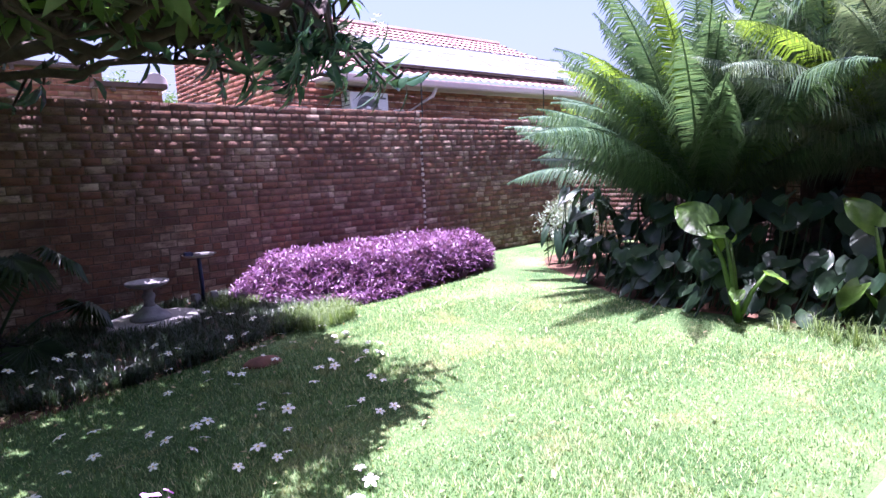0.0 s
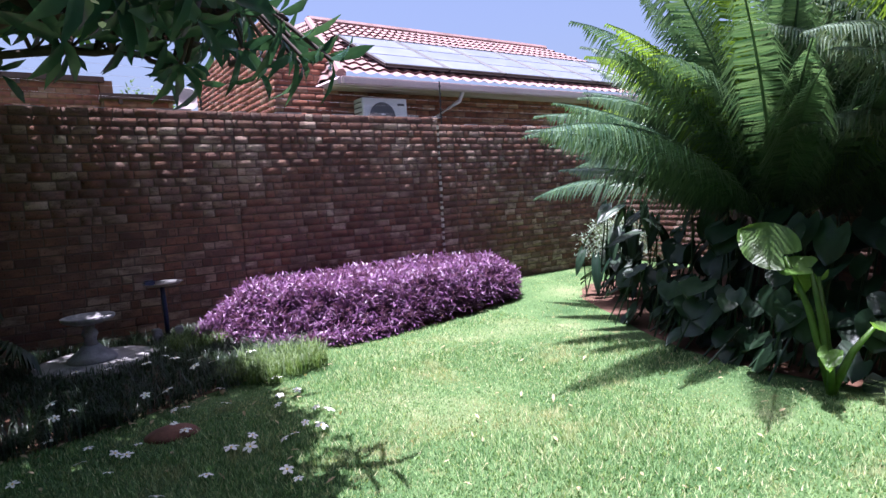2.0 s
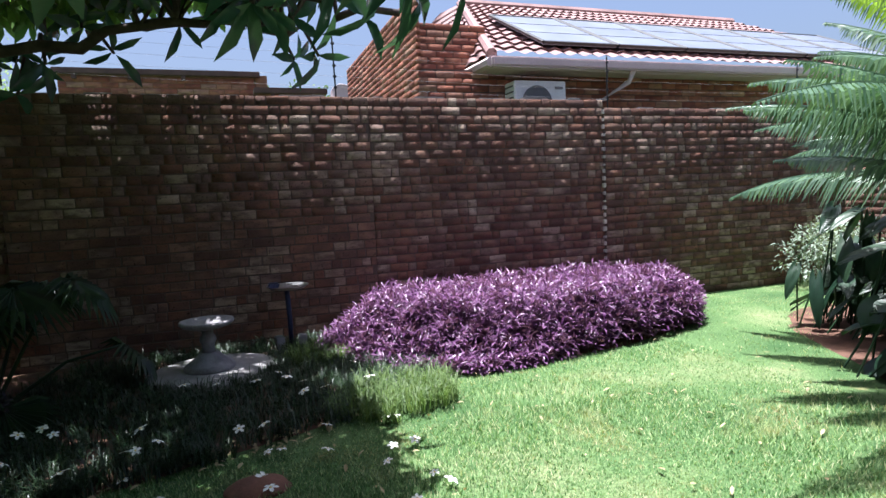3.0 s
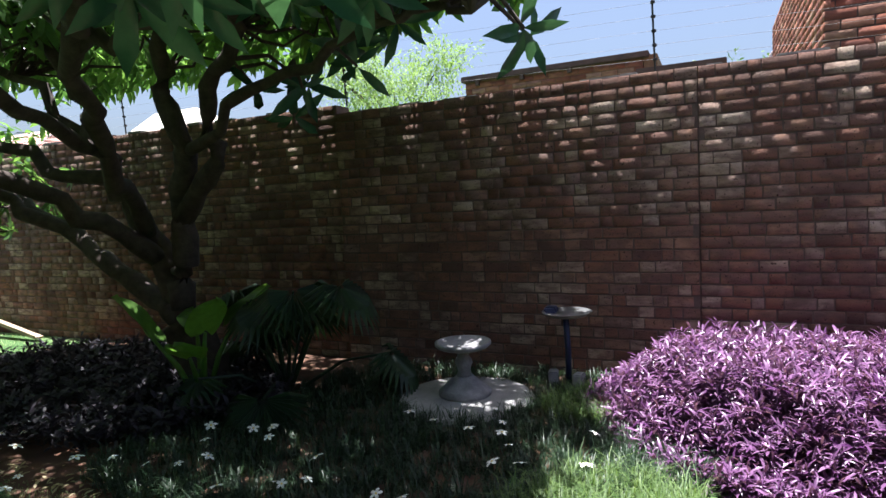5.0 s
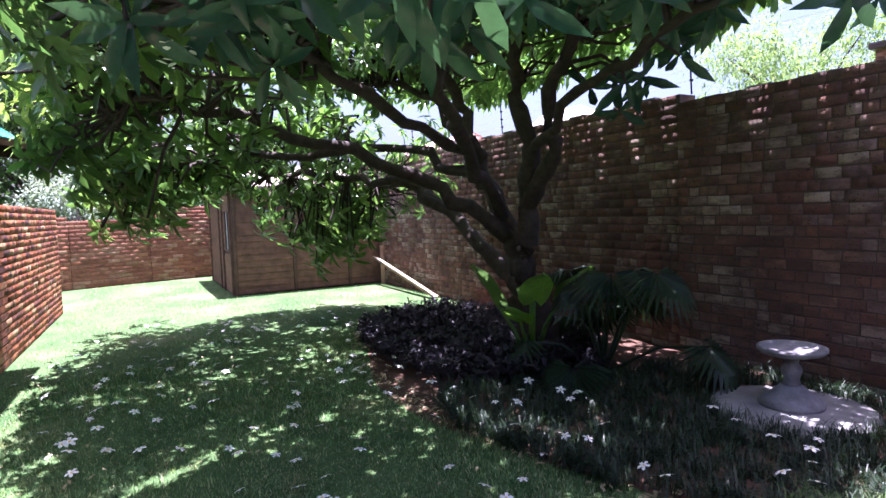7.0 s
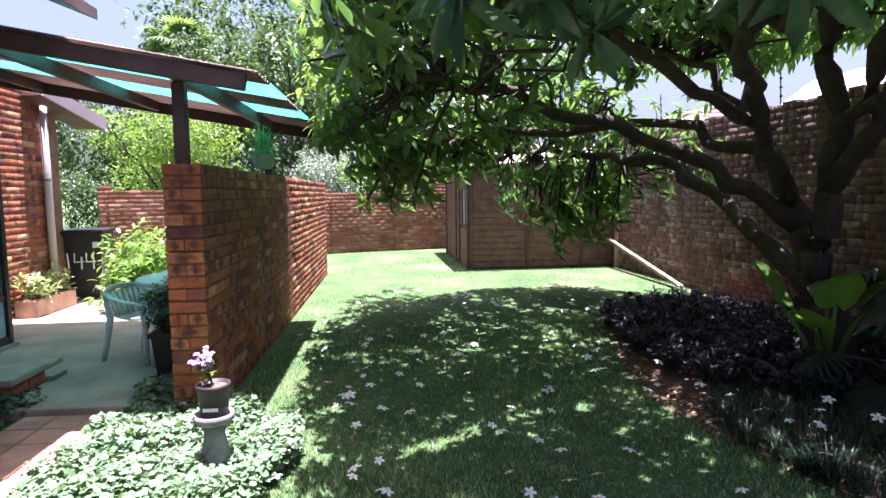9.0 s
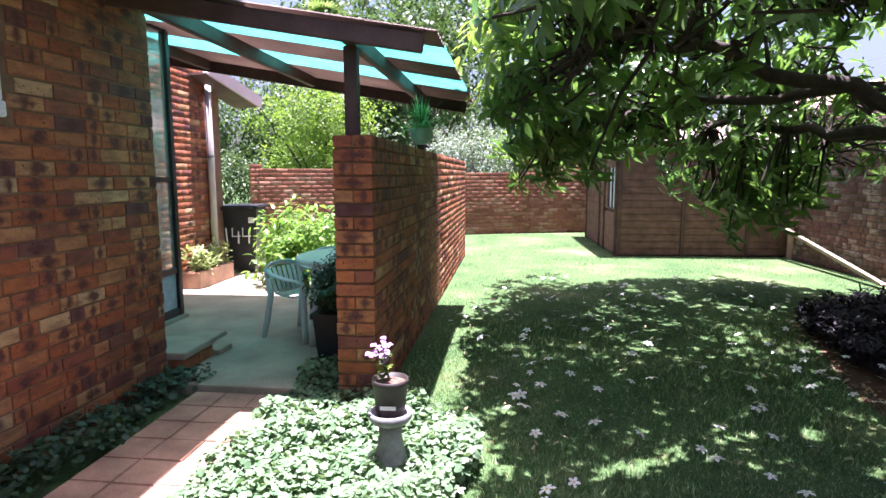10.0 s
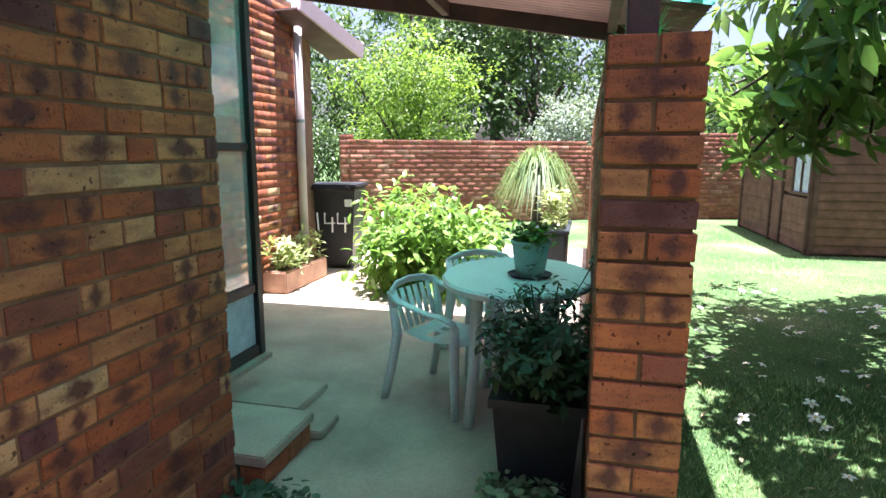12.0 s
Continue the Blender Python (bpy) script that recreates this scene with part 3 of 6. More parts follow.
# patio floor, path and steps
patio = thing("patio", "greenish-grey concrete patio floor with joints", "patio floor", H, kind="structure")
boxed("floor_slab", (-6.9, -0.62, -1.5, 1.33, -0.05, 0.062), CONCRETE, patio, bevel=0.006)
path = thing("path", "weathered red brick paving path beside the house", "path", H, kind="structure")
boxed("bedding", (-0.615, 7.0, 0.36, 0.99, -0.03, 0.018), MORTAR, path)
k = 0
paver_mesh = {}
for i in range(35):
    for j in range(3):
        x0 = -0.60 + i * 0.217
        key = random.randrange(3)
        if key not in paver_mesh:
            bm = box(bmesh.new(), 0, 0.212, 0, 0.201, -0.03, 0.028, 0.004)
            me = bpy.data.meshes.new("paver")
            bm.to_mesh(me)
            bm.free()
            me.materials.append(PAVER)
            paver_mesh[key] = me
        ob = new("paver", paver_mesh[key])
        ob.parent = path
        ob.matrix_basis = pose(x0, 0.37 + j * 0.206, random.uniform(-0.003, 0.003), random.uniform(-0.4, 0.4), random.uniform(-0.4, 0.4), 0)
step = thing("door_step", "concrete door step with a brick riser", "step", H, kind="structure")
boxed("slab", (-1.225, HX + 0.0, -0.40, 0.175, 0.155, 0.20), CONCRETE, step, bevel=0.006)
for i in range(2):
    boxed("brick", (-1.21 + i * 0.2, -1.02 + i * 0.2, 0.06, 0.163, 0.066, 0.152), HOUSE_BRICK, step, bevel=0.006)
boxed("lower_slab", (-1.42, -1.228, -0.40, 0.205, 0.063, 0.10), CONCRETE, step, bevel=0.006)
boxed("lower_slab", (-1.76, -1.424, -0.385, -0.01, 0.063, 0.10), CONCRETE, step, bevel=0.006)

# the screen wall between patio and lawn
wall_screen = thing("wall_screen", "chest-high clinker-brick screen wall one brick thick", "brick wall", kind="structure")
SC = 21
m = H @ pose(-0.47, 1.558, 0, 0, 0, 180)
core(wall_screen, H @ pose(-7.25, 1.335, 0), 6.78, 0.222, -0.1, SC * HC - 0.01, MORTAR)
brick_face(wall_screen, m, 6.75, 0.0, SC, HOUSE_BRICK, near=(-0.1, 3.2), quoin=True, course=HC)
brick_face(wall_screen, H @ pose(-7.22, 1.336, 0), 6.75, 0.0, SC, HOUSE_BRICK, course=HC)
for c in range(SC):
    for y0, l in (((0.0, 0.222),) if c % 2 else ((0.0, 0.106), (0.116, 0.106))):
        ob = new("brick", brick_mesh(l, 0.06, HC - 0.0115, HOUSE_BRICK, c % 5))
        ob.parent = wall_screen
        ob.matrix_basis = H @ pose(-0.466 + random.uniform(-0.004, 0.004), 1.336 + y0 + l / 2, (c + 0.5) * HC, 0, random.uniform(-0.6, 0.6), 90)

# the glazed steel door beside the step
door_1 = thing("door_1", "black steel-framed glazed patio door", "glass door", H @ pose(0, -0.42, 0.0), kind="structure")
for dims in ((-1.79, -1.735, -0.03, 0.03, 0.23, 2.6), (-1.12, -1.07, -0.03, 0.03, 0.23, 2.6), (-1.735, -1.12, -0.025, 0.025, 0.23, 0.29),
             (-1.735, -1.12, -0.02, 0.02, 0.58, 0.63), (-1.735, -1.12, -0.02, 0.02, 1.33, 1.37), (-1.735, -1.12, -0.02, 0.02, 2.5, 2.56)):
    boxed("door_frame", dims, BLACK_STEEL, door_1, bevel=0.005)
for z0, z1, mat in ((0.292, 0.578, CURTAIN), (0.632, 1.328, GLASS), (1.372, 2.498, GLASS)):
    ob = boxed("pane", (-1.733, -1.122, -0.004, 0.004, z0, z1), mat, door_1)
    ob.visible_shadow = False
# a dark sheet in place of the room; its colour carries the gloom
tagged(boxed("room_shade_panel", (-1.78, -1.21, -0.95, -0.90, 0, 2.7), ROOM_SHADE, m=H), "dark panel standing in for the unlit room behind the glazed door", "wall", kind="structure")
boxed("door_sill", (-1.80, HX, -0.46, -0.36, 0.201, 0.228), CONCRETE, door_1, m=Matrix.Translation((0, 0.42, 0)))

# the lean-to patio roof
patio_roof = thing("patio_roof", "lean-to patio roof with brown and green corrugated sheets", "patio roof", H)
RX0, RX1 = -3.45, -0.42


def roof_z(y):
    return 2.13 + (1.92 - y) * 0.172


def corrugated(x0, x1, material, label):
    bm = bmesh.new()
    n = int((x1 - x0) / 0.0125)
    rows = []
    for y in (1.93, 0.9, -0.2, -1.5):
        rows.append([bm.verts.new((x0 + (x1 - x0) * i / n, y, roof_z(y) + 0.012 * math.sin(2 * math.pi * (x0 + (x1 - x0) * i / n) / 0.076))) for i in range(n + 1)])
    for a, b in zip(rows, rows[1:]):
        for i in range(n):
            bm.faces.new((a[i], a[i + 1], b[i + 1], b[i]))
    bmesh.ops.solidify(bm, geom=bm.faces[:], thickness=0.002)
    part("sheet", bm, material, patio_roof, label, True)


edges = [(-0.42, -0.80, SHEET_METAL), (-0.80, -1.40, GREEN_SHEET), (-1.40, -2.02, SHEET_METAL), (-2.02, -2.60, GREEN_SHEET), (-2.60, -3.45, SHEET_METAL)]
for a, b, mat in edges:
    corrugated(b, a, mat, "translucent green fibreglass sheet" if mat is GREEN_SHEET else "brown corrugated roof sheet")
slope = math.degrees(math.atan(0.172))
ry = pose(0, 1.92, 2.13, -slope)
boxed("fascia_beam", (-0.49, -0.44, -3.3, -0.06, -0.115, -0.016), BROWN_TIMBER, patio_roof, m=ry, bevel=0.004)
boxed("rear_beam", (-3.42, -3.37, -3.3, -0.05, -0.13, -0.016), BROWN_TIMBER, patio_roof, m=ry, bevel=0.004)
for y in (1.42, 0.25, -0.9):
    boxed("purlin", (-3.36, -0.495, y - 0.028, y + 0.028, roof_z(y) - 0.115, roof_z(y) - 0.018), BROWN_TIMBER, patio_roof, bevel=0.004)
for x in (-0.60, -3.2):
    z0 = SC * HC
    boxed("post", (x - 0.037, x + 0.037, 1.38, 1.455, z0 - 0.002, roof_z(1.42) - 0.116), BROWN_TIMBER, patio_roof, bevel=0.005)

# rainwater pipe
downpipe = thing("downpipe", "pale painted round downpipe on the rear wall", "downpipe", H)
part("pipe", tube(bmesh.new(), [(-4.38, -1.465, 0.25), (-4.38, -1.465, 2.86)], 0.042, 14), PIPE_PAINT, downpipe, smooth=True)
part("shoe", tube(bmesh.new(), [(-4.38, -1.465, 0.30), (-4.38, -1.46, 0.2), (-4.38, -1.40, 0.10)], 0.047, 14), PIPE_PAINT, downpipe, smooth=True)
for z in (0.5, 1.6, 2.5):
    part("bracket", lathe(bmesh.new(), [(0.046, 0), (0.049, 0.005), (0.049, 0.03), (0.046, 0.035)], 14, (-4.38, -1.465, z)), METAL_GREY, downpipe)


# the shed at the end of the lawn
shed = thing("shed", "brown timber garden shed with horizontal boards", "shed", pose(-7.2, 4.5, 0, 0, 0, -1))
board = {}


def boards(x0, x1, z0, z1, place, label=""):
    n = int((z1 - z0) / 0.115)
    for i in range(n):
        bm = box(bmesh.new(), x0, x1, -0.022, 0.004, z0 + i * 0.115, z0 + (i + 1) * 0.115 + 0.012, 0.004)
        for v in bm.verts:
            if v.co.z > z0 + (i + 0.5) * 0.115:
                v.co.y += 0.014
            v.co.z += random.uniform(-0.004, 0.004)
        ob = part("board", bm, SHED_WOOD, shed)
        ob.matrix_basis = place


front, flank = pose(0, 0, 0), pose(0, 0, 0, 0, 0, 90)
boards(-1.45, -1.05, 0.03, 1.95, front)
boards(-0.98, -0.06, 0.03, 0.78, front)
boards(-0.98, -0.06, 1.50, 1.95, front)
boards(-0.98, -0.68, 0.78, 1.50, front)
boards(-3.0, -1.5, 0.03, 1.95, front)
boards(0.06, 1.05, 0.03, 1.90, flank)
boards(1.11, 2.1, 0.03, 1.90, flank)
boards(2.16, 2.95, 0.03, 1.90, flank)
for x in (-3.02, -1.475, -1.015, -0.03):
    boxed("post", (x - 0.03, x + 0.03, -0.045, 0.02, 0.0, 2.0), SHED_POST, shed, m=front, bevel=0.006)
for x in (0.03, 1.08, 2.13, 2.97):
    boxed("post", (x - 0.03, x + 0.03, -0.045, 0.02, 0.0, 1.93), SHED_POST, shed, m=flank, bevel=0.006)
shed_win = boxed("window", (-0.68, -0.06, 0.0, 0.012, 0.78, 1.50), CURTAIN, shed, "pale curtained shed window")
for dims in ((-0.70, -0.66, -0.03, 0.0, 0.76, 1.52), (-0.10, -0.06, -0.03, 0.0, 0.76, 1.52), (-0.66, -0.10, -0.03, 0.0, 0.76, 0.80), (-0.40, -0.37, -0.025, 0.0, 0.80, 1.50)):
    boxed("frame", dims, SHED_POST, shed_win, bevel=0.003)
boxed("lining", (-3.0, -0.02, 0.03, 2.95, 0.0, 1.9), SHED_POST, shed)
array_part("roof", [(-3.25, -0.25, 2.0), (-3.25, 3.2, 2.0), (-1.5, 3.2, 2.42), (-1.5, -0.25, 2.42), (0.2, 3.2, 1.93), (0.2, -0.25, 1.93),
                    (-3.25, -0.25, 1.94), (-3.25, 3.2, 1.94), (-1.5, 3.2, 2.36), (-1.5, -0.25, 2.36), (0.2, 3.2, 1.87), (0.2, -0.25, 1.87)],
           [(0, 3, 2, 1), (3, 5, 4, 2), (6, 7, 8, 9), (9, 8, 10, 11), (0, 6, 9, 3), (3, 9, 11, 5), (5, 11, 10, 4)], SHEET_METAL, shed, "weathered sheet roof")
array_part("gable", [(-3.02, -0.005, 1.95), (0.0, -0.005, 1.90), (-1.5, -0.005, 2.37)], [(0, 1, 2)], CEMENT, shed, "pale sheeted gable")
post = thing("fence_post", "orange-brown timber post at the shed's corner", "post", pose(-7.30, 7.62, 0))
part("stake", tube(bmesh.new(), [(0.36, -0.38, 0), (0.35, -0.38, 0.75)], [0.05, 0.045], 10), PAVER, post)

# the timber chute that leans on the boundary wall
chute = thing("timber_plank", "light brown weathered plank leaning along the boundary wall", "plank", look((-7.02, 7.12, 0.52), (-4.34, 7.02, 0.05)))
boxed("plank", (-0.045, 0.045, -0.012, 0.012, -2.72, 0), PLANK_WOOD, chute, bevel=0.004)
boxed("lip", (0.045, 0.055, -0.012, 0.03, -2.70, 0), PLANK_WOOD, chute)


# ---------------------------------------------------------------- beyond the walls
def tile_roof(name, corners, cols, rows, material, parent):
    """Rows of curved tiles on the quad eave-left, eave-right, ridge-right, ridge-left."""
    a, b, c, d = (np.array(v, float) for v in corners)
    up = np.cross(b - a, d - a)
    up /= np.linalg.norm(up)
    prof, verts, faces = 6, [], []
    for r in range(rows):
        for f, h in ((r / rows, 0.035), ((r + 1.08) / rows, 0.0)):
            for i in range(cols * prof + 1):
                u = i / (cols * prof)
                p = (a + (b - a) * u) * (1 - f) + (d + (c - d) * u) * f
                ph = (i % prof) / prof
                verts.append(p + up * (h + 0.03 * math.sin(math.pi * ph) ** 2 + 0.02))
    w = cols * prof + 1
    for r in range(rows):
        for i in range(w - 1):
            k = 2 * r * w + i
            faces.append((k, k + 1, k + w + 1, k + w))
            if r:
                j = (2 * r - 1) * w + i
                faces.append((j, j + 1, k + 1, k))
    return array_part(name, [tuple(v) for v in verts], faces, material, parent, smooth=False)


neighbour = thing("neighbour_house", "neighbour's brick house with red tiles and solar panels", "house")
m = pose(3.93, 8.55, 0)
core(neighbour, m, 9.0, 0.2, 0, 2.85, MORTAR_DARK).name = "wall"
brick_face(neighbour, pose(3.93, 8.55, 1.9), 9.0, 0.0, 11, FAR_BRICK)
m2 = pose(3.94, 13.0, 0, 0, 0, -90)
core(neighbour, m2, 4.4, 0.2, 0, 2.85, MORTAR_DARK).name = "wall"
brick_face(neighbour, pose(3.93, 13.0, 1.9, 0, 0, -90), 4.45, 0.0, 22, FAR_BRICK)
core(neighbour, pose(3.95, 8.9, 2.85), 1.05, 0.2, 0, 0.62, MORTAR_DARK).name = "gable_wall"
brick_face(neighbour, pose(3.95, 8.9, 2.82), 1.05, 0.0, 8, FAR_BRICK)
EAVE = ((4.75, 8.2, 2.93), (13.2, 8.2, 2.93), (11.9, 11.6, 4.62), (5.75, 11.6, 4.62))
tile_roof("roof", EAVE, 40, 13, ROOF_TILE, neighbour)
tile_roof("roof", ((4.6, 13.5, 2.93), (4.75, 8.2, 2.93), (5.75, 11.6, 4.62), (5.6, 12.2, 4.62)), 16, 12, ROOF_TILE, neighbour)
part("ridge", tube(bmesh.new(), [(5.75, 11.6, 4.66), (11.9, 11.6, 4.66)], 0.09, 8), ROOF_TILE, neighbour)
part("hip_ridge", tube(bmesh.new(), [(4.75, 8.2, 2.97), (5.75, 11.6, 4.66)], 0.07, 8), ROOF_TILE, neighbour)
boxed("gutter", (4.7, 13.2, 8.06, 8.19, 2.80, 2.92), FASCIA, neighbour, bevel=0.02)
boxed("soffit", (4.7, 13.2, 8.19, 8.54, 2.80, 2.82), FASCIA, neighbour)
part("verge_gutter", tube(bmesh.new(), [(4.70, 8.12, 2.86), (4.55, 13.3, 2.88)], 0.06, 6), FASCIA, neighbour)
part("downpipe", tube(bmesh.new(), [(6.72, 8.12, 2.82), (6.70, 8.2, 2.68), (6.30, 8.46, 2.40), (6.30, 8.48, 0.1)], 0.035, 10), PIPE_PAINT, neighbour, smooth=True)
ea, eb, ec, ed = (Vector(v) for v in EAVE)


def on_roof(u, v, lift):
    """A place on the neighbour's roof: metres along the eave and up the slope."""
    su = (ed - ea)
    su.x = 0
    n = Vector((0, -su.z, su.y)).normalized()
    return ea + Vector((1, 0, 0)) * u + su.normalized() * v + n * lift


for i in range(6):
    x0 = 0.85 + i * 1.14
    bm = bmesh.new()
    vs = []
    for lift in (0.10, 0.14):
        for u, v in ((x0, 0.35), (x0 + 1.10, 0.35), (x0 + 1.10, 2.15), (x0, 2.15)):
            vs.append(bm.verts.new(on_roof(u, v, lift)))
    for f in ((0, 1, 2, 3), (4, 5, 6, 7), (0, 1, 5, 4), (1, 2, 6, 5), (2, 3, 7, 6), (3, 0, 4, 7)):
        bm.faces.new([vs[k] for k in f])
    panel = part("solar_panel", bm, SOLAR, neighbour, "blue-grey solar panel")
    bm = bmesh.new()
    for a, b in (((x0, 0.35), (x0 + 1.1, 0.35)), ((x0 + 1.1, 0.35), (x0 + 1.1, 2.15)), ((x0 + 1.1, 2.15), (x0, 2.15)), ((x0, 2.15), (x0, 0.35))):
        tube(bm, [on_roof(*a, 0.135), on_roof(*b, 0.135)], 0.024, 4)
    for k in (1, 2):
        tube(bm, [on_roof(x0, 0.35 + 0.6 * k, 0.142), on_roof(x0 + 1.1, 0.35 + 0.6 * k, 0.142)], 0.004, 4)
    part("frame", bm, BLACK_STEEL, panel)

aircon = thing("air_conditioner", "white air-conditioner condenser on a bracket", "air conditioner", pose(5.43, 8.4, 2.41))
boxed("casing", (-0.36, 0.36, -0.14, 0.14, -0.27, 0.27), AC_WHITE, aircon, bevel=0.012)
part("fan_grille", lathe(bmesh.new(), [(0.02, 0), (0.2, 0.0), (0.21, 0.012), (0.2, 0.02), (0.02, 0.02)], 28, (0, 0, 0)), AC_DARK, aircon).matrix_basis = pose(-0.06, -0.15, 0.0, 90)
part("hub", lathe(bmesh.new(), [(0.05, 0), (0.05, 0.02), (0.03, 0.028)], 16), AC_WHITE, aircon).matrix_basis = pose(-0.06, -0.165, 0.0, 90)
bm = bmesh.new()
for k in range(7):
    box(bm, -0.375, -0.36, -0.11, 0.11, -0.22 + k * 0.07, -0.205 + k * 0.07)
part("louvre", bm, AC_DARK, aircon)
boxed("nameplate", (0.2, 0.31, -0.146, -0.141, 0.17, 0.2), AC_DARK, aircon, "plain dark maker's plate")
boxed("bracket", (-0.3, 0.3, -0.12, 0.2, -0.31, -0.272), METAL_GREY, aircon)

dish = thing("satellite_dish", "small pale satellite dish behind the wall", "satellite dish", pose(4.37, 16.0, 0))
part("dish", lathe(bmesh.new(), [(0.02, 0), (0.15, 0.015), (0.27, 0.06), (0.275, 0.06), (0.15, 0.005), (0.02, -0.01)], 24), FASCIA, dish, smooth=True).matrix_basis = pose(0, 0, 3.8, 80, 0, -15)
part("pole", tube(bmesh.new(), [(0, 0.1, 0), (0, 0.1, 3.8)], 0.022, 8), METAL_GREY, dish)

back_building = thing("brick_building", "flat-roofed brick building behind the boundary wall", "building")
for x0, x1, top in ((-0.6, 2.2, 3.36), (2.2, 3.2, 3.02)):
    y0 = 11.9 if x1 < 2.5 else 11.4
    core(back_building, pose(x0, y0, 0), x1 - x0, 0.22, 0, top, MORTAR).name = "wall"
    brick_face(back_building, pose(x0, y0, 1.9), x1 - x0, 0.0, int((top - 1.9) / COURSE), FAR_BRICK)
    boxed("fascia", (x0 - 0.05, x1 + 0.08, y0 - 0.07, y0 + 0.3, top, top + 0.09), BROWN_TIMBER, back_building, bevel=0.01)
    for k in range(int((x1 - x0) / 0.75)):
        boxed("rafter_end", (x0 + 0.2 + 0.75 * k, x0 + 0.26 + 0.75 * k, y0 - 0.06, y0 - 0.004, top - 0.07, top), BROWN_TIMBER, back_building)
core(back_building, pose(2.2, 16, 0, 0, 0, -90), 4.1, 0.2, 0, 3.4, MORTAR).name = "wall"

far_house = thing("tiled_house", "low house with a pale red tiled roof beyond the wall", "house")
boxed("wall", (-24.5, -16.5, 13.2, 19, 0, 2.7), CEMENT, far_house)
tile_roof("roof", ((-25, 12.6, 2.6), (-16, 12.6, 2.6), (-17.5, 16, 4.6), (-23.5, 16, 4.6)), 40, 12, GREY_TILE, far_house)
tile_roof("roof", ((-16, 12.6, 2.6), (-16, 19.4, 2.6), (-17.5, 16, 4.6), (-17.5, 16, 4.6)), 24, 12, GREY_TILE, far_house)
pale_house = thing("pale_roof_house", "house with a pale sheet roof beyond the wall", "house")
boxed("wall", (-15.4, -9.0, 15.5, 20, 0, 2.8), CEMENT, pale_house)
array_part("roof", [(-15.8, 15, 2.8), (-8.4, 15, 2.8), (-12.6, 17.5, 5.0), (-14.6, 17.5, 5.0), (-15.8, 20, 2.8), (-8.4, 20, 2.8)], [(0, 1, 2, 3), (1, 5, 2), (5, 4, 3, 2), (4, 0, 3)], CEMENT, pale_house)


# electric fence
fence = thing("electric_fence", "black electric-fence posts with insulators on the wall", "fence")
TOPS = ((-5.6, 2.38), (-2.9, 2.38), (0.06, 2.38), (2.72, 2.29), (5.75, 2.21), (8.6, 2.21))
for x, z in TOPS:
    part("fence_post", tube(bmesh.new(), [(x, 7.34, z - 0.03), (x - 0.012, 7.32, z + 0.56)], 0.008, 6), BLACK_STEEL, fence)
    for k in range(5):
        bm = bmesh.new()
        lathe(bm, [(0.006, 0), (0.017, 0.006), (0.017, 0.022), (0.006, 0.028)], 8, (x - 0.002 * k, 7.338 - 0.004 * k, z + 0.08 + 0.1 * k))
        part("insulator", bm, BLACK_PLASTIC, fence)
for k in range(5):
    run = [(TOPS[0][0], 7.33, TOPS[0][1] + 0.095 + 0.1 * k)]
    for (xa, za), (xb, zb) in zip(TOPS, TOPS[1:]):
        run += [((xa + xb) / 2, 7.33, (za + zb) / 2 + 0.085 + 0.1 * k), (xb, 7.33, zb + 0.095 + 0.1 * k)]
    part("wire", tube(bmesh.new(), run, 0.0011, 3, False), METAL_GREY, fence)


# ---------------------------------------------------------------- trees and plants
def limb(bm, pts, r0, r1, sides=9, wob=0.03):
    """A crooked limb through points, thinning from r0 to r1."""
    out, n = [], 5
    P = [Vector(p) for p in pts]
    for i in range(len(P) - 1):
        for k in range(n):
            out.append(P[i].lerp(P[i + 1], k / n) + Vector((noise.noise(P[i] * 3 + Vector((k, 0, i))), noise.noise(P[i] * 3 + Vector((0, k, 7))), noise.noise(P[i] * 2 + Vector((3, k, 1))))) * wob * (1 if k else 0))
    out.append(P[-1])
    rad = [(r0 + (r1 - r0) * i / (len(out) - 1)) * (1 + 0.12 * math.sin(i * 2.1)) for i in range(len(out))]
    tube(bm, out, rad, sides)
    return out


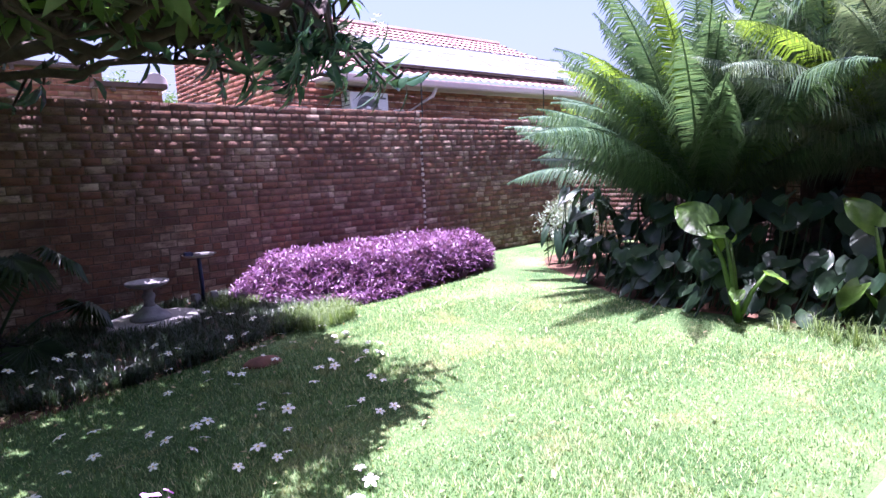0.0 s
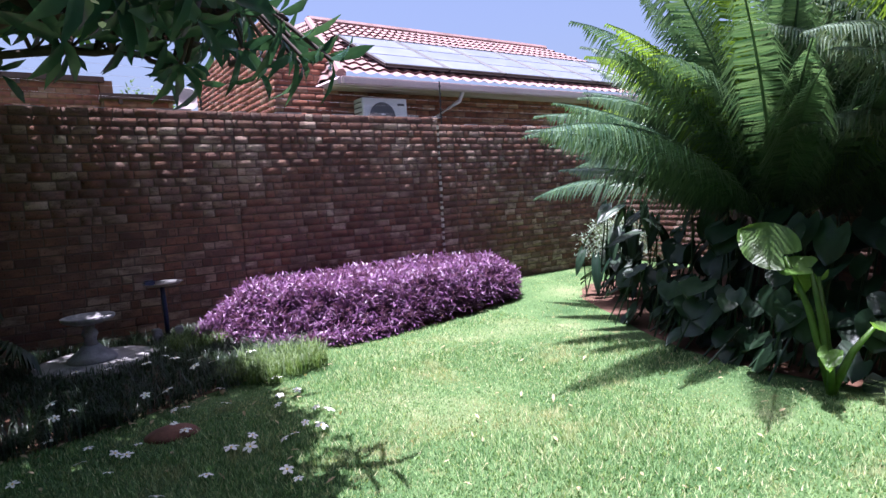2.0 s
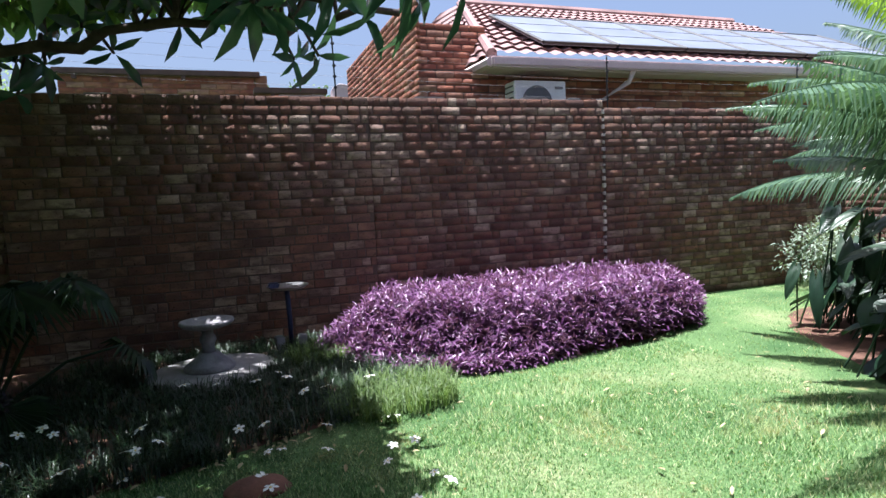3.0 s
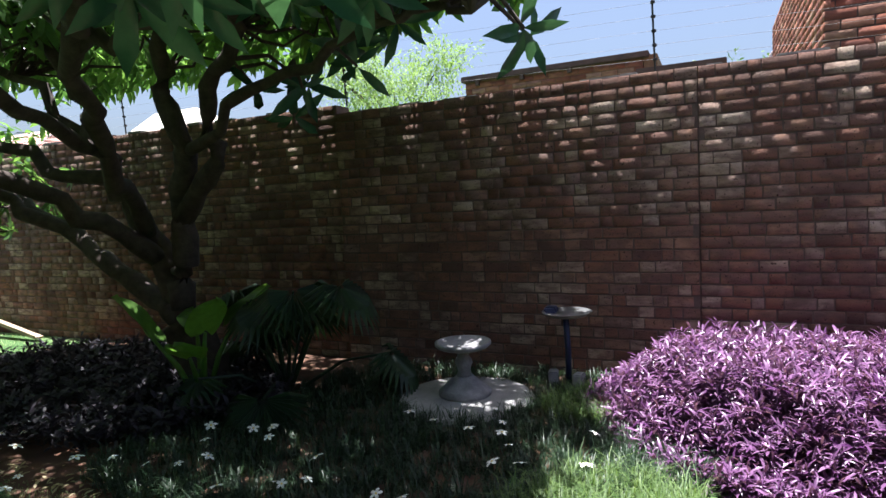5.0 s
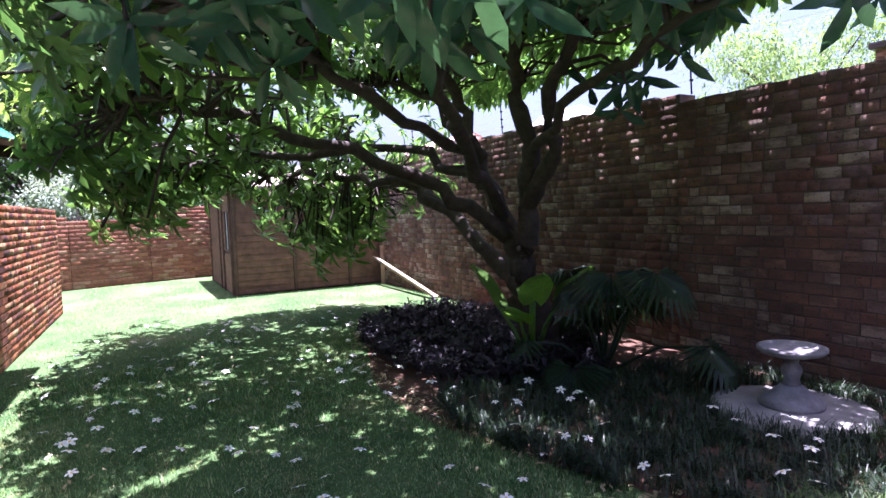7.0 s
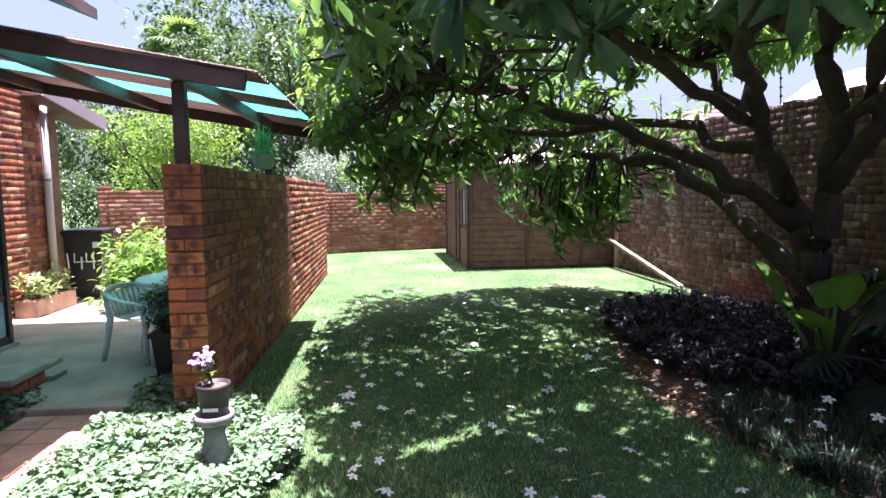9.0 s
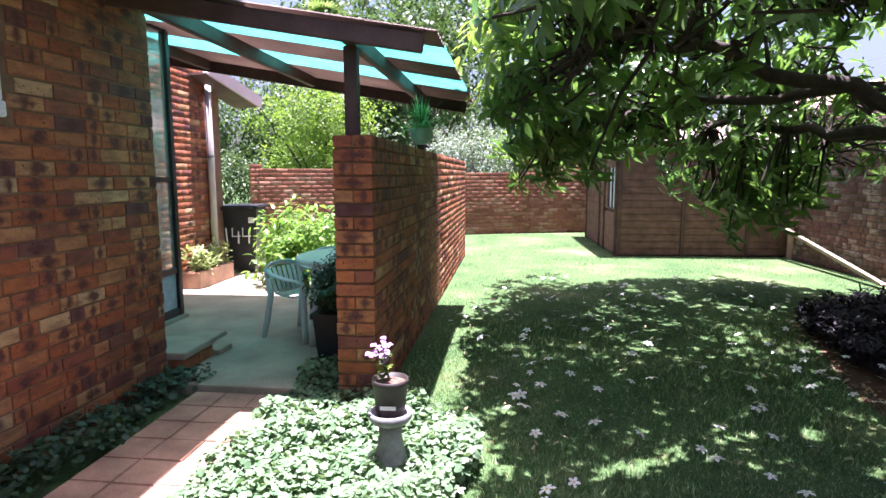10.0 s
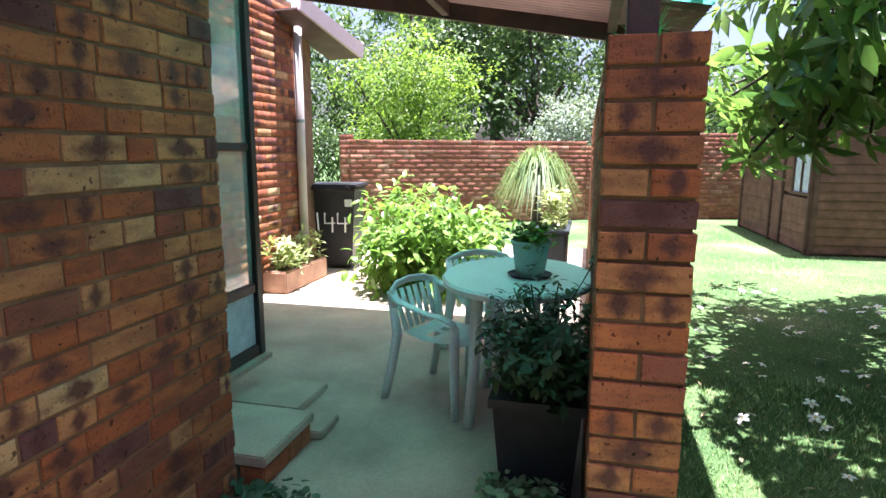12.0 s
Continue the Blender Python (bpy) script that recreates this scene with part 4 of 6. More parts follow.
tree = thing("frangipani_tree", "spreading frangipani tree with dark crooked limbs and white blossom", "tree")
BASE = Vector((-0.62, 6.12, 0))
bm = bmesh.new()
limb(bm, [BASE, (-0.68, 6.1, 0.35), (-0.78, 6.02, 0.62)], 0.22, 0.17, 14, 0.02)
part("trunk", bm, BARK, tree, smooth=True)
BOUGHS = [
    ([(-0.72, 6.06, 0.55), (-1.35, 6.0, 0.98), (-1.9, 6.02, 1.30), (-2.5, 5.7, 1.72), (-3.6, 5.2, 1.86), (-4.6, 4.6, 1.95)], 0.105, 0.035),
    ([(-0.76, 6.03, 0.7), (-1.0, 6.0, 1.3), (-1.25, 5.9, 1.8), (-1.35, 5.75, 2.4), (-1.5, 5.5, 3.1)], 0.12, 0.05),
    ([(-0.74, 6.03, 0.7), (-0.6, 5.98, 1.4), (-0.42, 5.9, 1.9), (-0.5, 5.8, 2.35), (-0.2, 5.6, 2.9), (0.3, 5.4, 3.3)], 0.115, 0.05),
    ([(-0.6, 5.98, 1.4), (-0.12, 5.9, 1.8), (-0.05, 5.8, 2.3), (0.5, 5.7, 2.75), (1.2, 5.9, 3.0), (1.8, 6.2, 3.2)], 0.09, 0.03),
    ([(-0.9, 6.0, 1.1), (-1.1, 5.4, 1.6), (-1.2, 4.6, 1.95), (-1.0, 3.7, 2.15), (-0.8, 2.9, 2.2)], 0.09, 0.03),
    ([(-1.15, 5.9, 1.7), (-2.0, 5.5, 2.05), (-3.1, 4.6, 2.15), (-4.0, 3.8, 2.1)], 0.07, 0.025),
    ([(-1.0, 6.0, 1.3), (-0.3, 5.2, 1.85), (0.5, 4.5, 2.2), (1.3, 4.0, 2.35), (2.0, 3.7, 2.2)], 0.075, 0.025),
    ([(-1.9, 6.02, 1.30), (-2.8, 6.0, 1.75), (-3.9, 5.9, 1.75), (-4.8, 5.7, 1.55)], 0.065, 0.025),
    ([(-1.3, 5.9, 2.0), (-2.0, 5.8, 2.6), (-2.9, 5.4, 3.0)], 0.06, 0.03),
    ([(-1.2, 4.6, 1.95), (-2.1, 3.9, 2.0), (-2.9, 3.1, 1.95)], 0.05, 0.02),
    ([(0.5, 4.5, 2.2), (1.2, 4.5, 2.3), (1.9, 4.4, 2.28), (2.5, 4.3, 2.15)], 0.045, 0.018),
    ([(-0.3, 5.2, 1.85), (0.4, 3.9, 2.15), (1.0, 3.2, 2.25), (1.5, 2.8, 2.15)], 0.05, 0.018),
    ([(-0.42, 5.9, 1.9), (0.6, 5.7, 2.25), (1.5, 5.5, 2.4), (2.1, 5.3, 2.3)], 0.05, 0.022),
]
spine = []
for pts, r0, r1 in BOUGHS:
    bm = bmesh.new()
    spine += limb(bm, pts, r0 * 0.88, r1 * 0.85, 10, 0.12)[6:]
    part("limb", bm, BARK, tree, smooth=True)
# twig tips through the flat dome of the crown
rng = np.random.default_rng(11)
tips = []


def crown_tip():
    """One place for a whorl of leaves in the flat dome of the crown, or None where the crown is open."""
    a, r = rng.uniform(0, 2 * np.pi), rng.uniform(0, 1) ** 0.55
    x, y = -1.4 + 3.7 * r * np.cos(a), 4.75 + (2.7 if a < np.pi else 2.48) * r * np.sin(a)
    top = 3.85 - 1.0 * r * r
    low = 1.95 - 0.2 * r * r
    if x < -3.0 and y > 4.3:
        low -= 0.75 * min(1.0, (-3.0 - x) / 1.2)
    if x < -2.2 and y < 4.0:
        low = 1.6
    if x > -1.0:
        low = 2.2
    if x > 1.9:
        low = 1.95
    if x > -1.5 and y > 3.9:
        low = 2.8
    elif x > -3.3 and y > 4.9:
        low = 2.85
    z = rng.uniform(low, top)
    if y > 7.3 or (r < 0.75 and low + 0.5 < z < top - 0.8 and rng.uniform() < 0.6):
        return None
    return x, y, z


# whorls keep clear of one another, so that light falls through in many small flecks
taken = np.zeros((1950, 2))
while len(tips) < 1950:
    some = [t for t in (crown_tip() for _ in range(7)) if t]
    if not some:
        continue
    n = len(tips)
    gap = [np.min(np.sum((taken[:n] - t[:2]) ** 2, axis=1)) if n else 1.0 for t in some]
    best = some[int(np.argmax(gap))]
    taken[n] = best[:2]
    tips.append(best)
for _ in range(60):
    tips.append((rng.uniform(1.3, 2.05), rng.uniform(3.0, 4.5), rng.uniform(2.45, 3.05)))
while len(tips) < 2290:
    x, y = rng.uniform(-0.1, 2.35), rng.uniform(5.3, 7.45)
    z = rng.uniform(2.95, 3.75)
    if (x - 0.8) ** 2 / 2.6 + (y - 6.2) ** 2 / 2.2 < 1:
        tips.append((x, y, z))
tips = np.array(tips)
spine_np = np.array([tuple(p) for p in spine])
bm = bmesh.new()
twig_dirs = []
for t in tips:
    d = np.linalg.norm(spine_np - t, axis=1) + 0.6 * np.maximum(0, spine_np[:, 2] - t[2])
    s = spine_np[int(np.argmin(d))]
    twig_dirs.append(t - s)
    bends = [s + (t - s) * f + rng.normal(0, 0.06, 3) - np.array([0, 0, 0.12 * f * (1 - f)]) for f in (0.3, 0.6, 0.85)]
    if np.linalg.norm(t - s) < 0.85:
        tube(bm, [s, *bends, t], [0.016, 0.013, 0.011, 0.009, 0.008], 5, False)
twigs = part("twig", bm, BARK, tree, smooth=True)
tagged(twigs, kind="stuff")
twig_dirs = np.array(twig_dirs)
twig_dirs /= np.linalg.norm(twig_dirs, axis=1, keepdims=True) + 1e-6


def rosettes(tips, dirs, count, lo, hi, wide, spread, rng, lift=0.35):
    """Leaves in whorls about twig tips."""
    n = len(tips)
    a = (np.arange(count) * 2.4)[None] + rng.uniform(0, 6.28, (n, 1))
    axis = dirs + np.array([0, 0, lift])
    axis /= np.linalg.norm(axis, axis=1, keepdims=True)
    s1 = np.cross(axis, np.array([0.31, 0.2, 0.93]))
    s1 /= np.linalg.norm(s1, axis=1, keepdims=True) + 1e-6
    s2 = np.cross(axis, s1)
    out = s1[:, None] * np.cos(a)[..., None] + s2[:, None] * np.sin(a)[..., None]
    tilt = rng.uniform(spread[0], spread[1], (n, count, 1))
    along = out * np.cos(tilt) + axis[:, None] * np.sin(tilt)
    base = tips[:, None] + axis[:, None] * rng.uniform(-0.06, 0.03, (n, count, 1))
    length = rng.uniform(lo, hi, (n, count))
    up = np.broadcast_to(axis[:, None], along.shape) + np.array([0, 0, 0.3])
    return base.reshape(-1, 3), along.reshape(-1, 3), up.reshape(-1, 3), length.ravel(), (length * wide).ravel()


b, al, u, ln, wd = rosettes(tips, twig_dirs, 11, 0.11, 0.22, 0.29, (-0.8, 0.5), rng)
leaf_part("crown", b, al, u, ln, wd, TREE_LEAF, tree, "long glossy dark-green leaves in whorls", droop=0.3, fold=0.3)
# the lowest boughs hang over the lawn with the largest leaves
low_tips = np.array([(2.3, 3.42, 1.98), (2.22, 3.85, 2.0), (2.3, 5.45, 2.22), (2.2, 5.9, 2.3), (1.5, 5.7, 2.45), (0.9, 6.1, 2.5), (0.5, 6.2, 2.3), (1.1, 5.9, 2.3), (2.05, 4.5, 2.15), (0.6, 6.5, 2.55), (1.0, 6.4, 2.7), (0.2, 6.6, 2.4), (1.3, 6.2, 2.75), (2.42, 3.36, 1.96), (2.36, 3.6, 1.99), (2.2, 3.3, 2.1), (2.1, 3.65, 2.05), (2.3, 3.9, 2.15), (0.55, 5.95, 2.05), (0.75, 5.8, 2.2), (0.2, 6.0, 2.3)])
hem_tips = np.concatenate([rng.normal((-4.25, 5.45, 1.4), (0.4, 0.3, 0.26), (60, 3)), rng.normal((0.2, 2.6, 2.45), (0.5, 0.14, 0.15), (34, 3)), rng.uniform((0.2, 2.9, 2.35), (1.6, 3.9, 2.8), (30, 3)),
                           rng.normal((-3.3, 2.95, 1.75), (0.75, 0.22, 0.2), (130, 3)), rng.normal((-4.1, 5.3, 1.15), (0.35, 0.3, 0.16), (26, 3))])
# the eastern rim follows a slanting line
east_rim = rng.uniform((0.9, 2.5, 2.3), (2.45, 5.0, 2.9), (110, 3))
east_rim = east_rim[east_rim[:, 0] < 2.2 + 0.78 * (east_rim[:, 1] - 3.8)]
near_tips = np.concatenate([rng.normal((2.02, 3.7, 2.1), (0.14, 0.2, 0.07), (7, 3)), rng.normal((1.55, 3.1, 2.12), (0.15, 0.12, 0.08), (9, 3))])
b, al, u, ln, wd = rosettes(hem_tips, np.tile([0.1, -0.2, -0.3], (len(hem_tips), 1)), 9, 0.14, 0.25, 0.28, (-0.4, 1.0), rng, 0.1)
b2, al2, u2, ln2, wd2 = rosettes(np.concatenate([east_rim, near_tips]), np.tile([0.15, -0.15, -0.3], (len(east_rim) + len(near_tips), 1)), 9, 0.14, 0.25, 0.27, (-0.4, 1.0), rng, 0.1)
leaf_part("rim_leaves", b2, al2, u2, ln2, wd2, SHADED_LEAF, tree, "drooping leaves along the crown's eastern rim, darkened for shade", droop=0.45, fold=0.3)
leaf_part("hem_leaves", b, al, u, ln, wd, TREE_LEAF, tree, "drooping leaves along the crown's lower hem", droop=0.4, fold=0.3)
b, al, u, ln, wd = rosettes(low_tips, np.tile([0.2, -0.2, -0.3], (len(low_tips), 1)), 5, 0.16, 0.29, 0.25, (-0.3, 1.0), rng, 0.1)
# hanging leaves take the darkened green too, for the shade below the crown
leaf_part("hanging_leaves", b, al, u, ln, wd, SHADED_LEAF, tree, "large drooping leaves at the crown's rim", droop=0.45, fold=0.3)
bm = bmesh.new()
for t in np.concatenate([low_tips, hem_tips, near_tips]):
    s = spine_np[int(np.argmin(np.linalg.norm(spine_np - t, axis=1)))]
    tube(bm, [s, (s + t) / 2 + np.array([0, 0, 0.12]), t], [0.018, 0.014, 0.01], 5, False)
tagged(part("twig", bm, BARK, tree, smooth=True), kind="stuff")
# fresh growth at the sunny rim, with sunlight put into its pale colour
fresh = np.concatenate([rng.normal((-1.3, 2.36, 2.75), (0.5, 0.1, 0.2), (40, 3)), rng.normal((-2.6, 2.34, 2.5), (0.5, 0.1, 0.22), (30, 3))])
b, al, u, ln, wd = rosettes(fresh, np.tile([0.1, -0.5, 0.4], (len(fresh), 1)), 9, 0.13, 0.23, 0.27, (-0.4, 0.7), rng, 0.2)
leaf_part("fresh_leaves", b, al, u, ln, wd, YOUNG_SUNLIT_LEAF, tree, "young yellow-green leaves at the rim, made paler to look sunlit", droop=0.35, fold=0.3)
# blossom in a few whorls, some of them low on the rim
bl = tips[rng.choice(len(tips), 60, replace=False)] + np.array([0, 0, 0.05])
bl[:7] = rng.uniform((1.3, 2.75, 1.98), (1.9, 3.4, 2.2), (7, 3))
b, al, u, ln, wd = rosettes(np.repeat(bl, 3, 0) + rng.normal(0, 0.035, (180, 3)), np.repeat(np.array([[0, 0, 1.0]]), 180, 0), 5, 0.03, 0.042, 0.62, (0.1, 0.5), rng)
leaf_part("blossom", b, al, u, ln, wd, PETAL_WHITE, tree, "white five-petalled blossom", droop=0.1, fold=0.1)


def frond(bm, rib, start, lean, turn, length, arch, leaflet, pairs, rnd, vee=0.5):
    """One feather frond: start, heading in degrees, lean from upright; leaflets go into bm, the rib into rib."""
    pts, d = [], Vector((0, 0, 1))
    a, t = radians(lean), radians(turn)
    p = Vector(start)
    n = 16
    for i in range(n + 1):
        pts.append(p.copy())
        ang = a + arch * (i / n) ** 1.6
        d = Vector((math.sin(ang) * math.cos(t), math.sin(ang) * math.sin(t), math.cos(ang)))
        p = p + d * (length / n)
    tube(rib, pts, [0.016 * (1 - 0.85 * i / n) + 0.002 for i in range(n + 1)], 5, False)
    side = Vector((-math.sin(t), math.cos(t), 0))
    for k in range(pairs):
        f = 0.14 + 0.86 * (k + 0.5) / pairs
        i = min(int(f * n), n - 1)
        q = pts[i].lerp(pts[i + 1], f * n - i)
        ax = (pts[i + 1] - pts[i]).normalized()
        nrm = side.cross(ax)
        ll = leaflet * (math.sin(math.pi * min(1, 0.12 + 0.93 * f)) ** 0.6) * rnd.uniform(0.85, 1.1) + 0.03
        for s in (-1, 1):
            out = (side * s * 0.85 + ax * (0.35 + 0.45 * f) + nrm * vee * rnd.uniform(0.6, 1.2)).normalized()
            tip = q + out * ll * 0.95 - Vector((0, 0, 1)) * ll * rnd.uniform(0.3, 0.75)
            mid = q + out * ll * 0.55
            w = ax * 0.0105
            v = [bm.verts.new(x) for x in (q - w, q + w, mid + w * 0.9, mid - w * 0.9, tip)]
            bm.faces.new((v[0], v[1], v[2], v[3]))
            bm.faces.new((v[3], v[2], v[4]))


def cycad(place, stem, fronds, length, name_label, young=5, seed=1, dry=0, lean=(8, 82), arch=(0.4, 1.0), blade=None):
    rnd = random.Random(seed)
    plant = thing("cycad", name_label, "cycad", pose(*place), group="cycads in the bed")
    part("trunk", lathe(bmesh.new(), [(0.2, 0), (0.24, 0.1), (0.22, stem * 0.6), (0.16, stem), (0.08, stem + 0.1)], 16), BARK, plant)
    for kind, count, mat in (("frond", fronds, blade or PALM_LEAF), ("young_frond", young, PALM_YOUNG), ("dry_frond", dry, DRY_LEAF)):
        for k in range(count):
            bm, rib = bmesh.new(), bmesh.new()
            turn = k * 137.5 + rnd.uniform(-12, 12)
            le = lean[0] + (lean[1] - lean[0]) * ((k + 0.5) / count) ** 0.8 + rnd.uniform(-5, 5)
            if math.cos(radians(turn - 215)) > 0.45:
                le = min(le, rnd.uniform(40, 58))
            if kind == "young_frond":
                le = rnd.uniform(10, 55)
                turn = 150 + k * 31 + rnd.uniform(-25, 25)
            if kind == "dry_frond":
                le = rnd.uniform(60, 76)
                turn = 255 + 22 * k
            L = length * rnd.uniform(0.8, 1.08) * (1 + 0.28 * max(0.0, math.cos(radians(turn - 215))) ** 2)
            frond(bm, rib, (0.1 * math.cos(radians(turn)), 0.1 * math.sin(radians(turn)), stem), le, turn, L, rnd.uniform(*arch), 0.17 * L / 2 + 0.07, 96, rnd)
            ob = part(kind, rib, mat, plant)
            tagged(part("leaflet", bm, mat, ob), kind="stuff")
    return plant


cycad((6.6, 3.4, 0.0), 0.9, 96, 2.35, "large dark-green cycad with arching feather fronds and bright new ones", 12, 3, 0, (4, 60), (0.5, 1.15))
cycad((7.15, 1.62, 0.0), 1.2, 84, 2.5, "taller cycad with stiff feather fronds, paled to look sunlit", 2, 5, 5, (6, 74), (0.5, 1.2), PALM_SUNLIT)
cycad((8.2, 2.7, 0.0), 1.7, 70, 2.3, "tall cycad at the back of the bed", 4, 15, 0, (8, 76))
# two extra cycads, added only to keep the sun off the east wall
cycad((8.65, 0.7, 0.0), 1.7, 46, 2.0, "extra tall cycad added against the east wall to shade it", 2, 25, 0, (8, 80))
cycad((8.6, 4.7, 0.0), 1.3, 46, 1.9, "extra tall cycad added against the east wall to shade it", 2, 35, 0, (8, 80))


def foliage(name, label, category, place, blobs, count, size, material, wide=0.45, trunk=None, seed=1, shell=0.55, parent=None, droop=0.3):
    """A shrub or a tree: small leaves through uneven clumps, on a trunk with limbs."""
    g = np.random.default_rng(seed)
    plant = thing(name, label, category, pose(*place))
    if trunk:
        bm = bmesh.new()
        limb(bm, [(0, 0, 0), (0.05, 0.03, trunk[0] * 0.5), (0, 0, trunk[0])], trunk[1], trunk[1] * 0.6, 10, 0.06)
        for cx, cy, cz, r, *_ in blobs[:8]:
            limb(bm, [(0, 0, trunk[0] * 0.8), (cx * 0.5, cy * 0.5, (cz + trunk[0]) / 2), (cx, cy, cz)], trunk[1] * 0.45, trunk[1] * 0.12, 6, 0.08)
        part("trunk", bm, BARK, plant, smooth=True)
    bs, als, ups = [], [], []
    vol = np.array([b[3] ** 2 for b in blobs])
    for (cx, cy, cz, r, *sq), share in zip(blobs, vol / vol.sum()):
        n = max(8, int(count * share))
        clump = max(3, n // 9)
        dirs = g.normal(0, 1, (clump, 3))
        dirs /= np.linalg.norm(dirs, axis=1, keepdims=True)
        rad = r * g.uniform(shell, 1.08, (clump, 1)) * (1 + 0.18 * np.sin(dirs[:, :1] * 5 + cx) + 0.15 * np.sin(dirs[:, 2:] * 7))
        c = dirs * rad * np.array([1, 1, sq[0] if sq else 0.85]) + np.array([cx, cy, cz])
        pick = g.integers(0, clump, n)
        bs.append(c[pick] + g.normal(0, r * 0.055 + size * 0.5, (n, 3)))
        als.append(dirs[pick] + g.normal(0, 0.7, (n, 3)) - np.array([0, 0, 0.15]))
        ups.append(dirs[pick] * 0.4 + g.normal(0, 0.3, (n, 3)) + np.array([0, 0, 1.0]))
    b, a, u = (np.concatenate(v) for v in (bs, als, ups))
    keep = b[:, 2] > 0.02 - place[2] * 0
    b, a, u = b[keep], a[keep], u[keep]
    ln = g.uniform(0.7, 1.3, len(b)) * size
    leaf_part("crown" if trunk else "leaves", b, a, u, ln, ln * wide, material, plant, droop=droop, fold=0.2)
    return plant


def spread(n, rx, ry, rz, r, seed):
    """Clump centres through an oval, for foliage()."""
    g = random.Random(seed)
    return [(g.uniform(-rx, rx), g.uniform(-ry, ry), g.uniform(*rz), g.uniform(*r)) for _ in range(n)]


# ---------------------------------------------------------------- lawn and beds
def in_oval(x, y, cx, cy, rx, ry, turn=0.0):
    c, s = math.cos(radians(turn)), math.sin(radians(turn))
    u, v = c * (x - cx) + s * (y - cy), -s * (x - cx) + c * (y - cy)
    return (u / rx) ** 2 + (v / ry) ** 2 < 1


def on_lawn(x, y):
    ly = y + 0.052 * x
    ok = (y < 7.18) & (x < 9.2) & (x > -11.3 + 0.1 * y) & (ly > 1.60)
    ok |= (x > -0.45) & (ly > 1.02) & (y < 7.1) & (x < 9.2)
    ok &= ~in_oval(x, y, -0.2, 6.4, 3.55, 1.8) & ~in_oval(x, y, 4.35, 6.65, 1.98, 0.95, 9) & ~in_oval(x, y, 8.3, 2.5, 3.2, 3.5)
    ok &= ~((x > -10.4) & (x < -7.2) & (y > 4.5))
    return ok


g = np.random.default_rng(5)
parts_xy = []
for x0, x1, y0, y1, per in ((-11, 9, 0.8, 7.2, 700), (-2.5, 5.2, 0.9, 5.6, 3600), (0.5, 4.4, 1.2, 4.8, 5200)):
    n = int((x1 - x0) * (y1 - y0) * per)
    x, y = g.uniform(x0, x1, n), g.uniform(y0, y1, n)
    k = on_lawn(x, y)
    parts_xy.append(np.stack([x[k], y[k]], 1))
xy = np.concatenate(parts_xy)
n = len(xy)
base = np.c_[xy, np.full(n, -0.002)]
tall = g.uniform(0.016, 0.042, n) * (0.8 + 0.4 * np.sin(xy[:, 0] * 2.3) * np.sin(xy[:, 1] * 2.9))
a = g.uniform(0, 6.28, n)
tip = base + np.c_[np.cos(a) * tall * g.uniform(0.2, 1.1, n), np.sin(a) * tall * g.uniform(0.2, 1.1, n), tall]
d = tip - base
side = np.stack([-np.sin(a), np.cos(a), np.zeros(n)], 1) * g.uniform(0.0022, 0.0042, (n, 1))
lawn_grass = grid_part("lawn_grass", np.stack([base - side, base + side, tip], 1).reshape(-1, 3), 3, [(0, 1, 2)], GRASS)
tagged(lawn_grass, "short sunlit lawn grass with paler dry blades", "grass", kind="stuff")


def cover(name, label, category, spots, count, lo, hi, wide, material, height=0.1, spread_=(0.1, 1.1), seed=3, droop=0.3, kind="stuff", stem=0.0):
    """A low planting: whorls of leaves at the given spots (n, 2)."""
    g = np.random.default_rng(seed)
    n = len(spots)
    tips = np.c_[spots, g.uniform(0.35, 1.0, n) * height]
    dirs = np.c_[g.normal(0, 0.35, (n, 2)), np.ones(n)]
    b, al, u, ln, wd = rosettes(tips, dirs, count, lo, hi, wide, spread_, g, 0.0)
    ob = leaf_part(name, b, al, u, ln, wd, material, None, droop=droop, fold=0.3)
    return tagged(ob, label, category, kind=kind)


def scatter(n, cx, cy, rx, ry, turn, g, keep=None):
    r, a = np.sqrt(g.uniform(0, 1, n)), g.uniform(0, 6.28, n)
    r = r * (1 + 0.05 * np.sin(5 * a))
    c, s = math.cos(radians(turn)), math.sin(radians(turn))
    u, v = r * rx * np.cos(a), r * ry * np.sin(a)
    p = np.stack([cx + c * u - s * v, cy + s * u + c * v], 1)
    return p[keep(p[:, 0], p[:, 1])] if keep else p


g = np.random.default_rng(21)
spots = scatter(4700, 4.35, 6.62, 2.02, 1.02, 9, g, lambda x, y: y < 7.12)
edge = 1 - np.sqrt(((spots[:, 0] - 4.35) / 2.05) ** 2 + ((spots[:, 1] - 6.62) / 1.05) ** 2).clip(0, 1)
tips = np.c_[spots, (0.08 + 0.36 * np.minimum(1, edge * 4)) * g.uniform(0.7, 1.12, len(spots))]
b, al, u, ln, wd = rosettes(tips, np.c_[g.normal(0, 0.4, (len(spots), 2)), np.ones(len(spots))], 9, 0.05, 0.095, 0.17, (0.0, 1.25), g, 0.0)
purple = tagged(leaf_part("purple_ground_cover", b, al, u, ln, wd, PURPLE_LEAF, None, droop=0.35, fold=0.4),
                "dense bed of purple spiderwort with lance-shaped leaves", "ground cover", kind="stuff")
# grey-lilac lower leaves fill the bed
tips[:, 2] *= 0.5
b, al, u, ln, wd = rosettes(tips, np.c_[g.normal(0, 0.4, (len(spots), 2)), np.ones(len(spots))], 5, 0.06, 0.11, 0.19, (-0.2, 0.8), g, 0.0)
ob = leaf_part("lower_leaves", b, al, u, ln, wd, PURPLE_LEAF, purple, droop=0.3, fold=0.4)
tagged(ob, kind="stuff")


